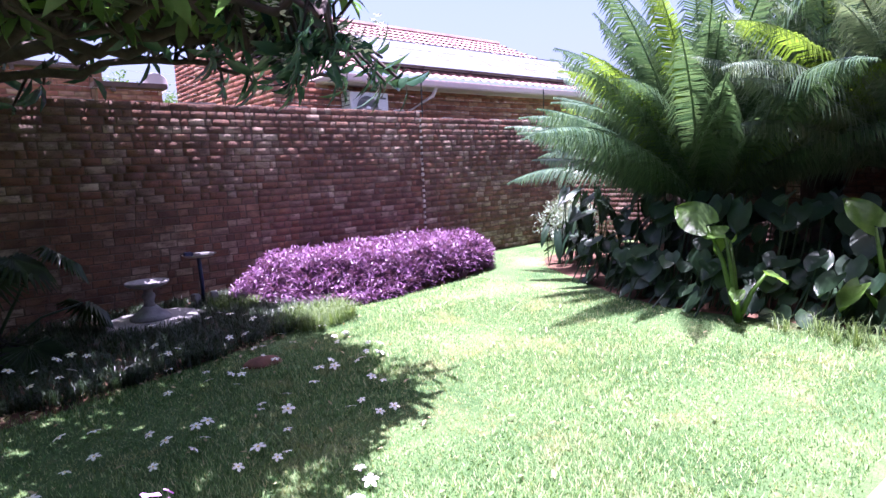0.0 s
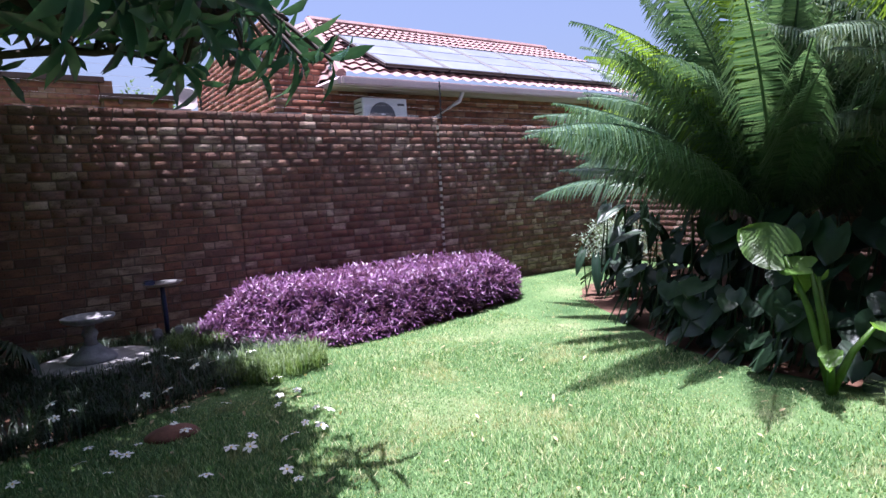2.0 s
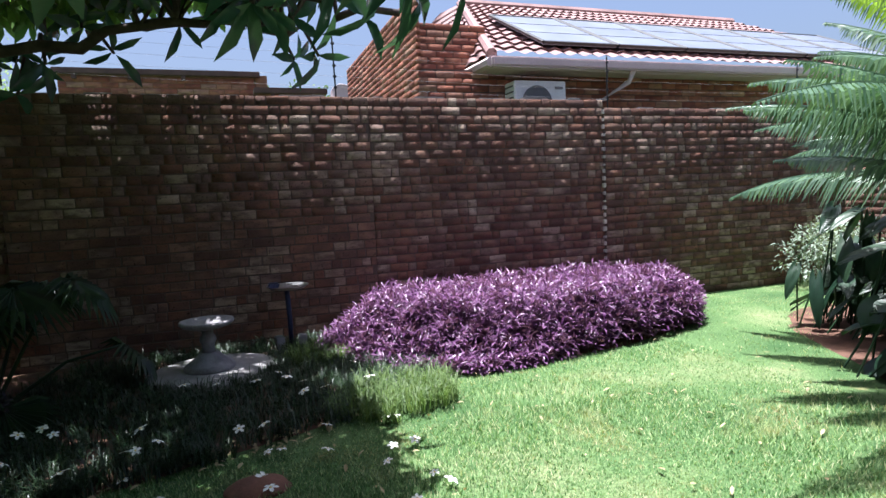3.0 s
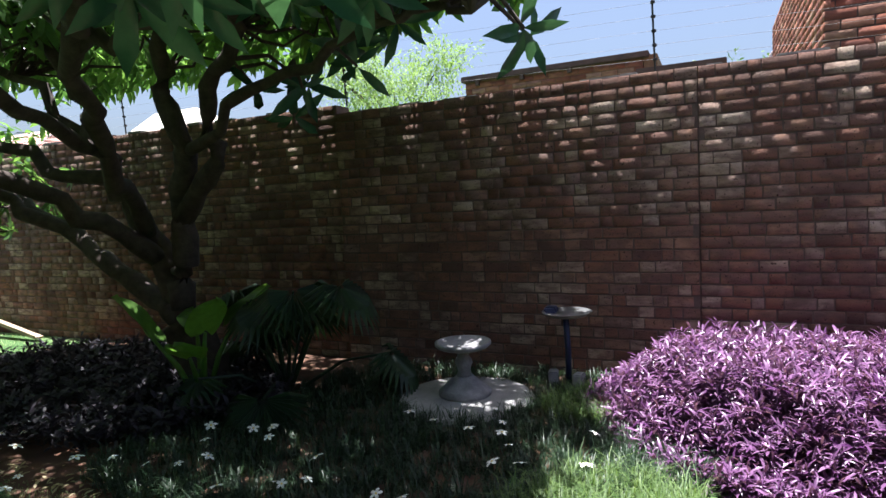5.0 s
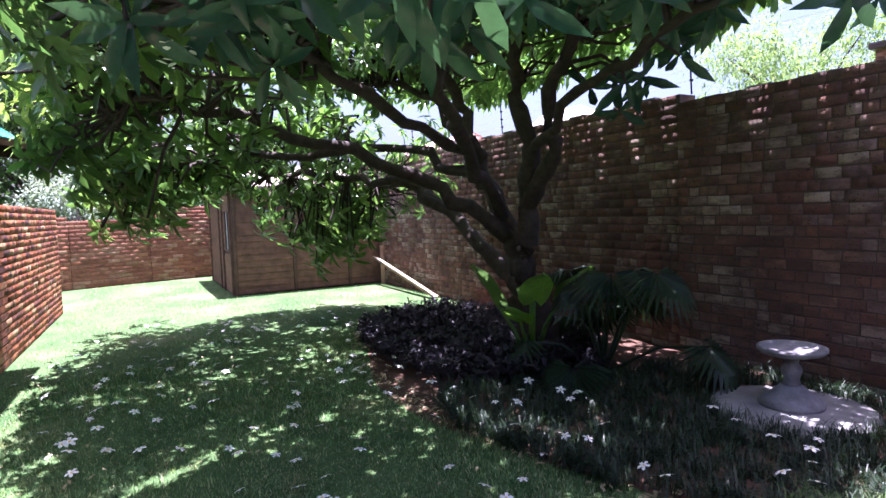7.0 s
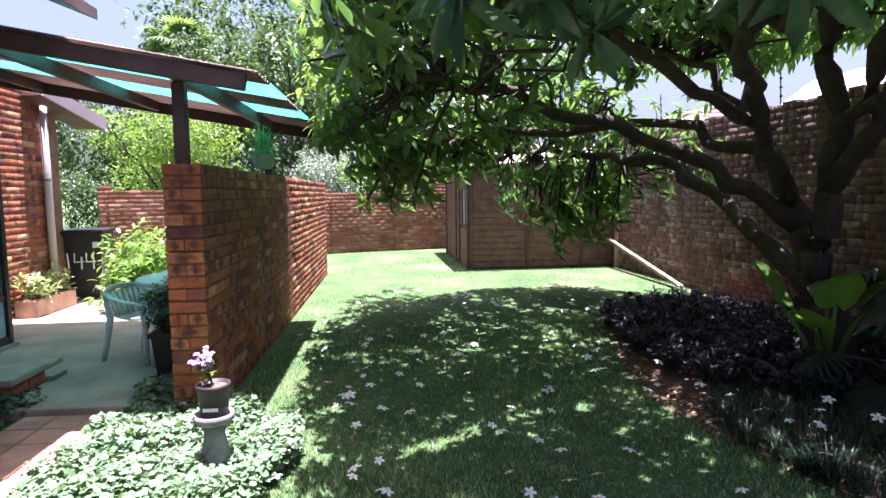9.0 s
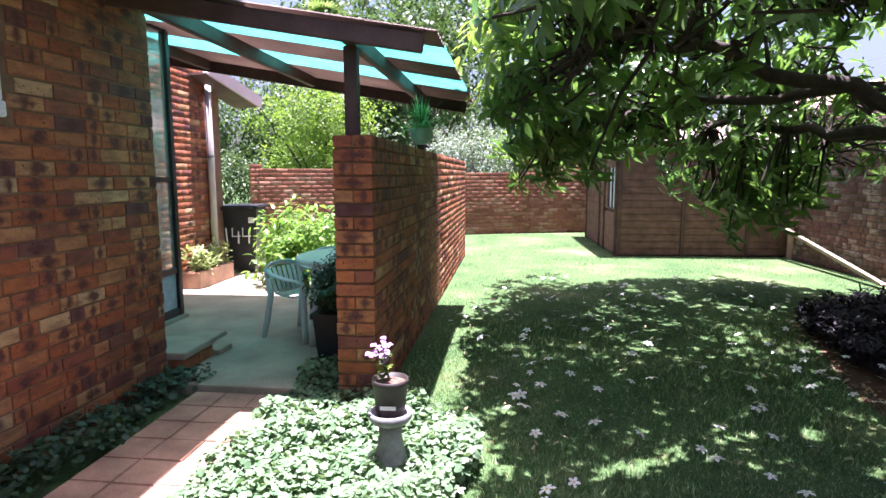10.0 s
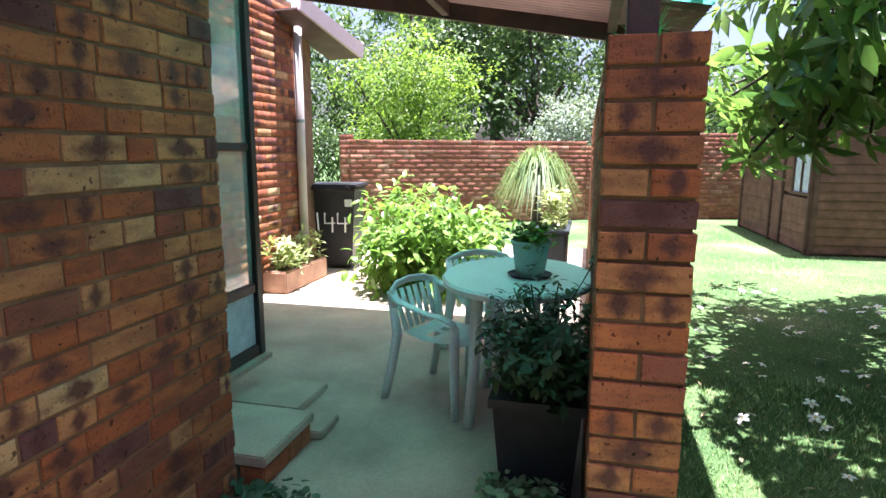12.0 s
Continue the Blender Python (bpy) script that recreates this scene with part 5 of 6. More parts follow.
def tufts(name, label, spots, blades_each, height, width, material, seed=1, lean=0.7):
    """Grassy tufts of arching blades at (n, 2) spots."""
    g = np.random.default_rng(seed)
    n = len(spots)
    b = np.repeat(np.c_[spots, np.full(n, 0.02)], blades_each, 0)
    m = len(b)
    b[:, :2] += g.normal(0, 0.018, (m, 2))
    a, h = g.uniform(0, 6.28, m), g.uniform(0.55, 1.1, m) * height
    out = np.stack([np.cos(a), np.sin(a), np.zeros(m)], 1) * (h * g.uniform(0.2, lean, m) * 1.3)[:, None]
    tip = b + out + np.c_[np.zeros((m, 2)), h * g.uniform(0.35, 0.95, m)]
    bend = np.c_[np.zeros((m, 2)), h * 0.28] - out * 0.12
    return tagged(grid_part(name, blades(b, tip, np.full(m, width), bend).reshape(-1, 3), 5, BLADE_TRIS, material, None), label, "ground cover", kind="stuff")


g = np.random.default_rng(31)
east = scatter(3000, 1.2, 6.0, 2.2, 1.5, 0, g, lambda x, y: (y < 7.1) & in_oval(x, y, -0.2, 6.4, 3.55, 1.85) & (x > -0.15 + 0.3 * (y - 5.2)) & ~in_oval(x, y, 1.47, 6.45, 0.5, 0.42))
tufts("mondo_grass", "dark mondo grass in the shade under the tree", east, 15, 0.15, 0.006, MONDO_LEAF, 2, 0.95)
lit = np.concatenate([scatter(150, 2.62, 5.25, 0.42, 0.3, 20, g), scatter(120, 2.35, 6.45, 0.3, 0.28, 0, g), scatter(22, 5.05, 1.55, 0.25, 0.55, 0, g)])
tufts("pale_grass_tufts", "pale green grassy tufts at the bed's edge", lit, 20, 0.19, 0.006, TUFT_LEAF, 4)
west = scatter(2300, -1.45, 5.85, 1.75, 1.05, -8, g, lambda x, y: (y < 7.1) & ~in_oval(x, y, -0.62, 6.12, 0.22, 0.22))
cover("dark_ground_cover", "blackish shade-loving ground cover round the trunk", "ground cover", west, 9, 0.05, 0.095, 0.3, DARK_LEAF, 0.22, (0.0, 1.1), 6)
g2 = np.random.default_rng(77)
rim = np.stack([g2.uniform(-2.9, 3.0, 380), np.zeros(380)], 1)
rim[:, 1] = 6.4 - 1.86 * np.sqrt(np.maximum(0, 1 - ((rim[:, 0] + 0.2) / 3.6) ** 2)) + g2.normal(0.08, 0.06, 380)
litter = np.c_[rim, np.full(380, 0.03)]
leaf_litter = leaf_part("leaf_litter", litter, g2.normal(0, 1, (380, 3)) * np.array([1, 1, 0.15]), np.tile([0, 0, 1.0], (380, 1)), g2.uniform(0.03, 0.07, 380), g2.uniform(0.012, 0.025, 380), DRY_LEAF, None)
tagged(leaf_litter, "dry brown leaf litter along the edge of the bed", "leaf litter", kind="stuff")

# ivy-like cover beside the path
g = np.random.default_rng(41)


def ivy(name, label, spots, height, seed, material=IVY_LEAF):
    g = np.random.default_rng(seed)
    n = len(spots)
    heap = 1 + 0.35 * np.sin(spots[:, 0] * 5.1) * np.sin(spots[:, 1] * 6.3) + 0.2 * np.sin(spots[:, 0] * 13 + spots[:, 1] * 9)
    b = np.c_[spots, height * heap * g.uniform(0.2, 1.0, n) ** 0.8]
    a = g.uniform(0, 6.28, n)
    al = np.stack([np.cos(a), np.sin(a), g.normal(-0.1, 0.25, n)], 1)
    ln = g.uniform(0.02, 0.046, n)
    up = np.c_[g.normal(0, 0.55, (n, 2)), np.ones(n)]
    return tagged(leaf_part(name, b, al, up, ln, ln * 0.95, material, None, droop=0.15, fold=0.12), label, "ground cover", kind="stuff")


def ivy_zone(x, y):
    ly = y + 0.052 * x
    top = 1.02 + 1.12 * np.clip((x + 1.05) / 1.0, 0, 1)
    return (ly > 1.0 + 0.03 * np.sin(9 * x)) & (ly < top + 0.06 * np.sin(7 * x)) & (x > -1.0) & ~((x < -0.40) & (ly > 1.28) & (ly < 1.62))


p = np.stack([g.uniform(-1.0, 1.15, 21000), g.uniform(0.95, 2.25, 21000)], 1)
p = p[ivy_zone(p[:, 0], p[:, 1])]
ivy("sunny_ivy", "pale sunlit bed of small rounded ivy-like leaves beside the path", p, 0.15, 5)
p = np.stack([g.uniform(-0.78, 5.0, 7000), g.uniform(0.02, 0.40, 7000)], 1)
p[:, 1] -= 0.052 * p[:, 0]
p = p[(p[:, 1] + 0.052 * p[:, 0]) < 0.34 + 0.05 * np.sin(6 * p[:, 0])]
ivy("shady_ivy", "ivy-like ground cover along the house wall, its green darkened for shade", p, 0.13, 8, IVY_SHADED)

# dry leaves on the lawn
g3 = np.random.default_rng(91)
dry_xy = np.stack([g3.uniform(-3.0, 5.5, 420), g3.uniform(1.6, 6.4, 420)], 1)
dry_xy = dry_xy[on_lawn(dry_xy[:, 0], dry_xy[:, 1])]
nd = len(dry_xy)
dry_leaves = leaf_part("dry_lawn_leaves", np.c_[dry_xy, np.full(nd, 0.036)], g3.normal(0, 1, (nd, 3)) * np.array([1, 1, 0.2]), np.tile([0, 0, 1.0], (nd, 1)), g3.uniform(0.02, 0.06, nd), g3.uniform(0.008, 0.02, nd), DRY_LEAF, None)
tagged(dry_leaves, "small dry leaves strewn over the lawn", "leaf litter", kind="stuff")

# fallen blossom on the lawn
flower_bm = bmesh.new()
for k in range(5):
    a = radians(72 * k)
    c, s = math.cos(a), math.sin(a)
    pts = [(0, 0, 0.006), (0.014, -0.010, 0.012), (0.036, -0.012, 0.010), (0.046, 0.002, 0.004), (0.034, 0.013, 0.010), (0.014, 0.010, 0.012)]
    flower_bm.faces.new([flower_bm.verts.new((c * x - s * y, s * x + c * y, z)) for x, y, z in pts])
blossom = part("fallen_blossom", flower_bm, PETAL_WHITE)
tagged(blossom, "fallen white frangipani blossom lying in the grass", "flower", group="fallen blossoms")
heart = part("heart", lathe(bmesh.new(), [(0.008, 0.008), (0.006, 0.013), (0.001, 0.014)], 8), PETAL_YELLOW, blossom, "yellow heart")
blossom.matrix_world = pose(1.95, 3.95, 0.03)
r = random.Random(12)
made = 0
while made < 290:
    x, y = r.uniform(-5.0, 2.6), r.uniform(1.9, 5.9)
    if y < 1.7 or y > 6.4 or x < -5.2 or x > 2.9 or ((x + 1.3) / 4.2) ** 2 + ((y - 4.6) / 3.0) ** 2 > 1:
        continue
    sc = r.uniform(0.58, 1.0)
    m = pose(x, y, 0.042 if not in_oval(x, y, -0.2, 6.4, 3.55, 1.8) else 0.13, r.uniform(-25, 25), r.uniform(-25, 25), r.uniform(0, 360)) @ Matrix.Scale(sc, 4)
    ob = copy_thing(blossom, m)
    ob.scale = (sc, sc, sc)
    made += 1


# ---------------------------------------------------------------- garden ornaments
birdbath = thing("birdbath", "grey cast-stone birdbath with a shallow bowl", "birdbath", pose(1.47, 6.47, 0.07) @ Matrix.Diagonal((0.9, 0.9, 0.92, 1)))
part("foot", lathe(bmesh.new(), [(0.205, 0), (0.21, 0.03), (0.18, 0.06), (0.12, 0.10), (0.07, 0.15)], 32), STONE, birdbath, smooth=True)
part("stem", lathe(bmesh.new(), [(0.062, 0.14), (0.05, 0.19), (0.055, 0.22), (0.07, 0.25), (0.062, 0.28), (0.045, 0.30), (0.05, 0.335)], 28), STONE, birdbath, smooth=True)
part("bowl", lathe(bmesh.new(), [(0.05, 0.335), (0.12, 0.35), (0.20, 0.375), (0.222, 0.395), (0.222, 0.415), (0.20, 0.418), (0.17, 0.398), (0.03, 0.385)], 36), STONE, birdbath, smooth=True)
slab = thing("round_slab", "round concrete slab under the birdbath", "slab", pose(1.5, 6.42, 0.035))
part("disc", lathe(bmesh.new(), [(0.47, 0), (0.48, 0.02), (0.465, 0.04), (0.0001, 0.042)], 40), SLAB, slab)
feeder = thing("bird_feeder", "shallow metal dish on a blue iron post", "bird feeder", pose(2.12, 6.88, 0.02))
part("post", tube(bmesh.new(), [(0, 0, 0), (0.0, 0, 0.3), (-0.01, 0, 0.56)], 0.022, 10), BLUE_IRON, feeder, smooth=True)
part("dish", lathe(bmesh.new(), [(0.02, 0.555), (0.14, 0.56), (0.175, 0.585), (0.18, 0.588), (0.15, 0.572), (0.001, 0.566)], 32), METAL_GREY, feeder, "worn metal dish", smooth=True)
boxed("food_block", (-0.16, -0.07, -0.04, 0.05, 0.575, 0.62), BLUE_IRON, feeder, bevel=0.01)
for dx, dy, rz in ((-0.1, -0.02, 10), (0.09, -0.05, -8)):
    b_ = thing("loose_brick", "upright grey loose brick at the feeder's foot", "brick", pose(2.12 + dx, 6.85 + dy, 0.02, 0, 0, rz), group="bricks at the feeder")
    boxed("block", (-0.035, 0.035, -0.05, 0.05, 0, 0.16), STONE, b_, bevel=0.008)
edging = thing("terracotta_stone", "low reddish stone at the bed's edge", "stone", pose(1.75, 4.45, 0))
bm = bmesh.new()
bmesh.ops.create_icosphere(bm, subdivisions=3, radius=0.13)
for v in bm.verts:
    v.co = Vector((v.co.x * 1.2, v.co.y * 0.8, max(0, v.co.z) * 0.45)) * (1 + 0.2 * noise.noise(v.co * 9))
part("stone", bm, TERRACOTTA, edging, smooth=True)

stand = thing("plant_stand", "flared cast-stone pedestal with a dish top", "pedestal", pose(0.36, 1.78, 0.0))
part("pedestal", lathe(bmesh.new(), [(0.085, 0.0), (0.088, 0.05), (0.065, 0.14), (0.05, 0.22), (0.055, 0.27)], 28), STONE, stand, smooth=True)
part("dish", lathe(bmesh.new(), [(0.05, 0.27), (0.085, 0.28), (0.098, 0.30), (0.098, 0.325), (0.088, 0.327), (0.08, 0.305), (0.001, 0.30)], 32), STONE, stand, smooth=True)
pot = thing("flower_pot", "dark plastic flower pot with a mauve petunia", "plant pot", pose(0.345, 1.78, 0.303))
part("pot", lathe(bmesh.new(), [(0.062, 0), (0.07, 0.06), (0.078, 0.145), (0.083, 0.148), (0.083, 0.17), (0.075, 0.17), (0.07, 0.14), (0.001, 0.135)], 28), POT_BLACK, pot, smooth=True)
part("soil", lathe(bmesh.new(), [(0.0735, 0.15), (0.04, 0.158), (0.001, 0.16)], 20), COMPOST, pot)
boxed("tag", (0.074, 0.079, -0.035, 0.035, 0.05, 0.066), WHITE_PAINT, pot, "blank white label")
g = np.random.default_rng(3)
bm = bmesh.new()
for k in range(5):
    tube(bm, [(0, 0, 0.15), (0.01 * k - 0.02, -0.02, 0.22), (0.012 * k - 0.03, -0.035 - 0.006 * k, 0.27 + 0.012 * k)], 0.003, 5)
part("stem", bm, POTPLANT_LEAF, pot)
tp = np.array([[0.01 * (k % 5) - 0.02, -0.03, 0.17 + 0.016 * k] for k in range(8)])
b, al, u, ln, wd = rosettes(tp, np.tile([0, 0, 1.0], (8, 1)), 5, 0.03, 0.05, 0.4, (0, 0.7), g)
leaf_part("leaves", b, al, u, ln, wd, LIME_LEAF, pot)
tp = np.array([[0.03, -0.02, 0.30], [-0.005, -0.06, 0.315], [0.035, -0.075, 0.295], [-0.02, -0.02, 0.32]])
b, al, u, ln, wd = rosettes(tp, np.array([[0.6, 0.2, 0.5], [0.5, -0.3, 0.6], [0.7, -0.4, 0.3], [0.4, 0.1, 0.8]]), 7, 0.03, 0.042, 0.9, (0.1, 0.5), g)
leaf_part("petals", b, al, u, ln * 0.8, wd * 0.75, PETAL_PINK, pot, "mauve and white petals")


# ---------------------------------------------------------------- large-leaved plants
def big_leaf(length, width, cup=0.12, notch=0.16):
    """A heart-shaped leaf in the xy plane, tip along +x, stalk at the origin."""
    bm = bmesh.new()
    rows, cols, grid_ = 11, 7, []
    for i in range(rows):
        s = i / (rows - 1)
        half = width / 2 * (math.sin(math.pi * min(1, s * 0.92 + 0.08)) ** 0.62) * (1.15 - 0.35 * s)
        row = []
        for j in range(cols):
            w = 2 * j / (cols - 1) - 1
            x = (s - notch * 0.9 + notch * (1 - abs(w)) * (1 - s) * 1.2) * length
            z = cup * width * (abs(w) ** 1.5) - 0.28 * length * s * s + 0.012 * math.sin(9 * s + 5 * w)
            row.append(bm.verts.new((x, w * half, z)))
        grid_.append(row)
    for a, b in zip(grid_, grid_[1:]):
        for j in range(cols - 1):
            bm.faces.new((a[j], a[j + 1], b[j + 1], b[j]))
    return bm


def ear_plant(label, place, stems, material, seed=1, group=""):
    """stems: (heading, lean, height, leaf length, leaf pitch)."""
    plant = thing("elephant_ear", label, "elephant ear", pose(*place), group=group)
    for turn, lean, h, ll, pitch, *roll in stems:
        t = radians(turn)
        top = Vector((math.cos(t) * lean, math.sin(t) * lean, h))
        part("stalk", tube(bmesh.new(), [(0, 0, 0), top * 0.5 + Vector((0, 0, h * 0.12)), top], [0.028, 0.02, 0.011], 7), EAR_LEAF, plant, smooth=True)
        ob = part("leaf", big_leaf(ll, ll * 0.72), material, plant, smooth=True)
        ob.matrix_basis = Matrix.Translation(top) @ pose(0, 0, 0, roll[0] if roll else 0, pitch, turn)
    return plant


ear_plant("elephant ear with one large bright heart-shaped leaf", (5.0, 2.32, 0.02), [(92, 0.26, 0.80, 0.42, -32, -60), (95, 0.12, 0.74, 0.24, -5, -40), (60, 0.12, 0.68, 0.26, 25), (-70, 0.2, 0.42, 0.2, 10), (200, 0.18, 0.3, 0.17, 15)], EAR_LEAF, group="elephant ears by the cycads")
ear_plant("elephant ear with a bright torn leaf", (5.55, 1.42, 0.02), [(100, 0.1, 0.78, 0.36, -55, -50), (240, 0.22, 0.62, 0.4, -35), (20, 0.2, 0.5, 0.32, 10), (150, 0.25, 0.35, 0.3, 30)], EAR_LEAF, group="elephant ears by the cycads")
ear_plant("elephant ear in the shade by the tree trunk", (-0.25, 5.72, 0.02), [(200, 0.34, 0.55, 0.46, -68, 15), (60, 0.25, 0.62, 0.42, -55), (-20, 0.12, 0.6, 0.4, -62), (-60, 0.2, 0.45, 0.36, -45), (140, 0.2, 0.6, 0.36, -30)], EAR_LEAF)


def mass_leaves(label, name, category, spots, z_lo, z_hi, lo, hi, material, seed, broad=0.8):
    """A mound of large drooping leaves on stalks, each leaf a part."""
    r = random.Random(seed)
    plant = thing(name, label, category)
    shapes = []
    for k in range(5):
        bm = big_leaf(1.0, broad * (1 + 0.1 * k), 0.1)
        me = bpy.data.meshes.new("leaf")
        bm.to_mesh(me)
        bm.free()
        me.polygons.foreach_set("use_smooth", [True] * len(me.polygons))
        me.materials.append(material)
        shapes.append(me)
    stalks = bmesh.new()
    for x, y, turn in spots:
        z, s = r.uniform(z_lo, z_hi), r.uniform(lo, hi)
        ob = new("leaf", r.choice(shapes))
        ob.parent = plant
        ob.matrix_basis = pose(x, y, z, r.uniform(-25, 25), r.uniform(5, 65), turn + r.uniform(-50, 50)) @ Matrix.Scale(s, 4)
        tube(stalks, [(x + 0.25 * r.uniform(-1, 1), y + 0.1, 0.02), (x, y, z)], 0.008, 5, False)
    tagged(part("stalk", stalks, material, plant), kind="stuff")
    return plant


r = random.Random(4)
spots = []
for k in range(210):
    a = radians(r.uniform(142, 234))
    f = r.uniform(0.86, 1.0)
    x, y = 8.3 + 3.15 * f * math.cos(a), 2.5 + 3.2 * f * math.sin(a)
    spots.append((x, y, math.degrees(a)))
mass_leaves("dark glossy philodendron mounding at the edge of the cycad bed", "philodendron", "philodendron", spots, 0.08, 0.55, 0.13, 0.27, PHILO_LEAF, 8)
# added dark leaves stand in for the hollow's shade and hide the lit wall
spots = []
for k in range(190):
    a = radians(r.uniform(140, 235))
    f = r.uniform(0.55, 0.86)
    spots.append((8.3 + 3.15 * f * math.cos(a), 2.5 + 3.2 * f * math.sin(a), math.degrees(a)))
mass_leaves("taller dark philodendron added to fill the cycad bed's shaded hollow", "philodendron", "philodendron", spots, 0.3, 1.05, 0.16, 0.34, PHILO_LEAF, 18)
spots = [(6.75 + r.uniform(-0.35, 0.35), 5.2 + r.uniform(-0.4, 0.35), r.uniform(120, 260)) for _ in range(46)]
mass_leaves("strap-leaved clump arching over the lawn's corner", "crane_flower", "plant", spots, 0.3, 1.1, 0.35, 0.55, PHILO_LEAF, 9, 0.22)

shrub = foliage("grey_shrub", "soft grey-green shrub in the corner of the lawn", "shrub", (8.35, 6.6, 0), spread(16, 0.45, 0.4, (0.15, 0.65), (0.22, 0.36), 3), 3600, 0.055, GREY_LEAF, 0.3, seed=4)

# fan palm in the shade beside the birdbath
fan = thing("fan_palm", "young fan palm with thorny stalks in the tree's shade", "fan palm", pose(0.15, 6.15, 0.03) @ Matrix.Scale(1.15, 4))
r = random.Random(6)
for k in range(11):
    turn, lean, h = k * 137.5, r.uniform(0.15, 0.55), r.uniform(0.25, 0.85)
    if k > 6:
        lean, h = r.uniform(0.5, 0.75), r.uniform(0.12, 0.35)
    t = radians(turn)
    top = Vector((math.cos(t) * lean, min(math.sin(t) * lean, 0.5), h))
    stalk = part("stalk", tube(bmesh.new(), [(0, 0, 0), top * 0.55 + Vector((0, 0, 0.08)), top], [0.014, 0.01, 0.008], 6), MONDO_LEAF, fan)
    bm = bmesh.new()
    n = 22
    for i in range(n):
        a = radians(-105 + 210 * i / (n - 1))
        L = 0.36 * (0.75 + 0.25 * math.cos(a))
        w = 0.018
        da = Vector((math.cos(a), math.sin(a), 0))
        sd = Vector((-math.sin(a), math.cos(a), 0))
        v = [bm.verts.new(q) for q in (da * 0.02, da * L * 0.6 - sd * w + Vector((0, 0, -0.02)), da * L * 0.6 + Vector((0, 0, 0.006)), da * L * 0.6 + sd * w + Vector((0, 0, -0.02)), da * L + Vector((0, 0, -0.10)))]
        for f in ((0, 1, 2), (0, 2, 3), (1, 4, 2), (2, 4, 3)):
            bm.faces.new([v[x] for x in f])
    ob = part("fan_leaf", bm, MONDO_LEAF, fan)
    ob.matrix_basis = Matrix.Translation(top) @ pose(0, 0, 0, 0, 25 + 30 * lean, turn)


# ---------------------------------------------------------------- patio things
def band(pts, wide, thick, across=(1, 0, 0)):
    """A flat moulded band along points: wide across, thin the other way, with softened edges."""
    bm = bmesh.new()
    P = [Vector(p) for p in pts]
    rows = []
    for i, p in enumerate(P):
        d = (P[min(i + 1, len(P) - 1)] - P[max(i - 1, 0)]).normalized()
        u = Vector(across)
        u = (u - d * u.dot(d)).normalized()
        v = d.cross(u)
        w = (wide[i] if isinstance(wide, (list, tuple)) else wide) / 2
        h = thick / 2
        rows.append([bm.verts.new(p + u * x * w + v * y * h) for x, y in ((-1, -0.4), (-0.8, -1), (0.8, -1), (1, -0.4), (1, 0.4), (0.8, 1), (-0.8, 1), (-1, 0.4))])
    for r0, r1 in zip(rows, rows[1:]):
        for k in range(8):
            bm.faces.new((r0[k], r0[(k + 1) % 8], r1[(k + 1) % 8], r1[k]))
    bm.faces.new(rows[0])
    bm.faces.new(rows[-1])
    bmesh.ops.recalc_face_normals(bm, faces=bm.faces[:])
    return bm


def plastic_chair(m, label):
    """A moulded garden chair: dished seat with slots, fanned back, band arms and channel legs; the sitter looks along +y."""
    chair = thing("plastic_chair", label, "chair", m, group="chairs at the patio table")
    bm = bmesh.new()
    rows = []
    for i in range(9):
        f = i / 8
        w = 0.20 + 0.035 * f
        rows.append([bm.verts.new((w * (2 * j / 8 - 1), -0.20 + 0.43 * f, 0.42 - 0.026 * math.sin(math.pi * min(1, f * 1.1)) + 0.016 * (2 * j / 8 - 1) ** 2 - (0.02 if i == 8 else 0))) for j in range(9)])
    for i, (a, b) in enumerate(zip(rows, rows[1:])):
        for j in range(8):
            if not (j in (2, 4, 5) and 1 < i < 3):
                bm.faces.new((a[j], a[j + 1], b[j + 1], b[j]))
    bmesh.ops.solidify(bm, geom=bm.faces[:], thickness=0.012)
    part("seat", bm, PLASTIC_TABLE, chair, smooth=True)
    for k in range(6):
        x = -0.145 + 0.058 * k
        part("back_slat", band([(x, -0.205, 0.43), (x * 1.08, -0.245, 0.56), (x * 1.15, -0.285, 0.67)], 0.043, 0.010), PLASTIC_TABLE, chair, smooth=True)
    part("top_rail", band([(-0.245, -0.20, 0.60), (-0.225, -0.265, 0.67), (-0.13, -0.295, 0.70), (0, -0.305, 0.71), (0.13, -0.295, 0.70), (0.225, -0.265, 0.67), (0.245, -0.20, 0.60)], 0.05, 0.02, (0, 0.35, 0.94)), PLASTIC_TABLE, chair, smooth=True)
    for s in (-1, 1):
        part("arm", band([(s * 0.225, -0.27, 0.67), (s * 0.25, -0.16, 0.625), (s * 0.262, 0.02, 0.595), (s * 0.262, 0.16, 0.585), (s * 0.255, 0.215, 0.565), (s * 0.25, 0.23, 0.53)], [0.045, 0.055, 0.058, 0.058, 0.055, 0.05], 0.018), PLASTIC_TABLE, chair, smooth=True)
        part("leg", band([(s * 0.25, 0.228, 0.54), (s * 0.232, 0.215, 0.42), (s * 0.245, 0.225, 0.2), (s * 0.258, 0.24, 0.0)], [0.05, 0.075, 0.06, 0.045], 0.03), PLASTIC_TABLE, chair, smooth=True)
        part("leg", band([(s * 0.225, -0.262, 0.67), (s * 0.218, -0.215, 0.42), (s * 0.235, -0.25, 0.2), (s * 0.25, -0.295, 0.0)], [0.035, 0.075, 0.06, 0.045], 0.03), PLASTIC_TABLE, chair, smooth=True)
    return chair


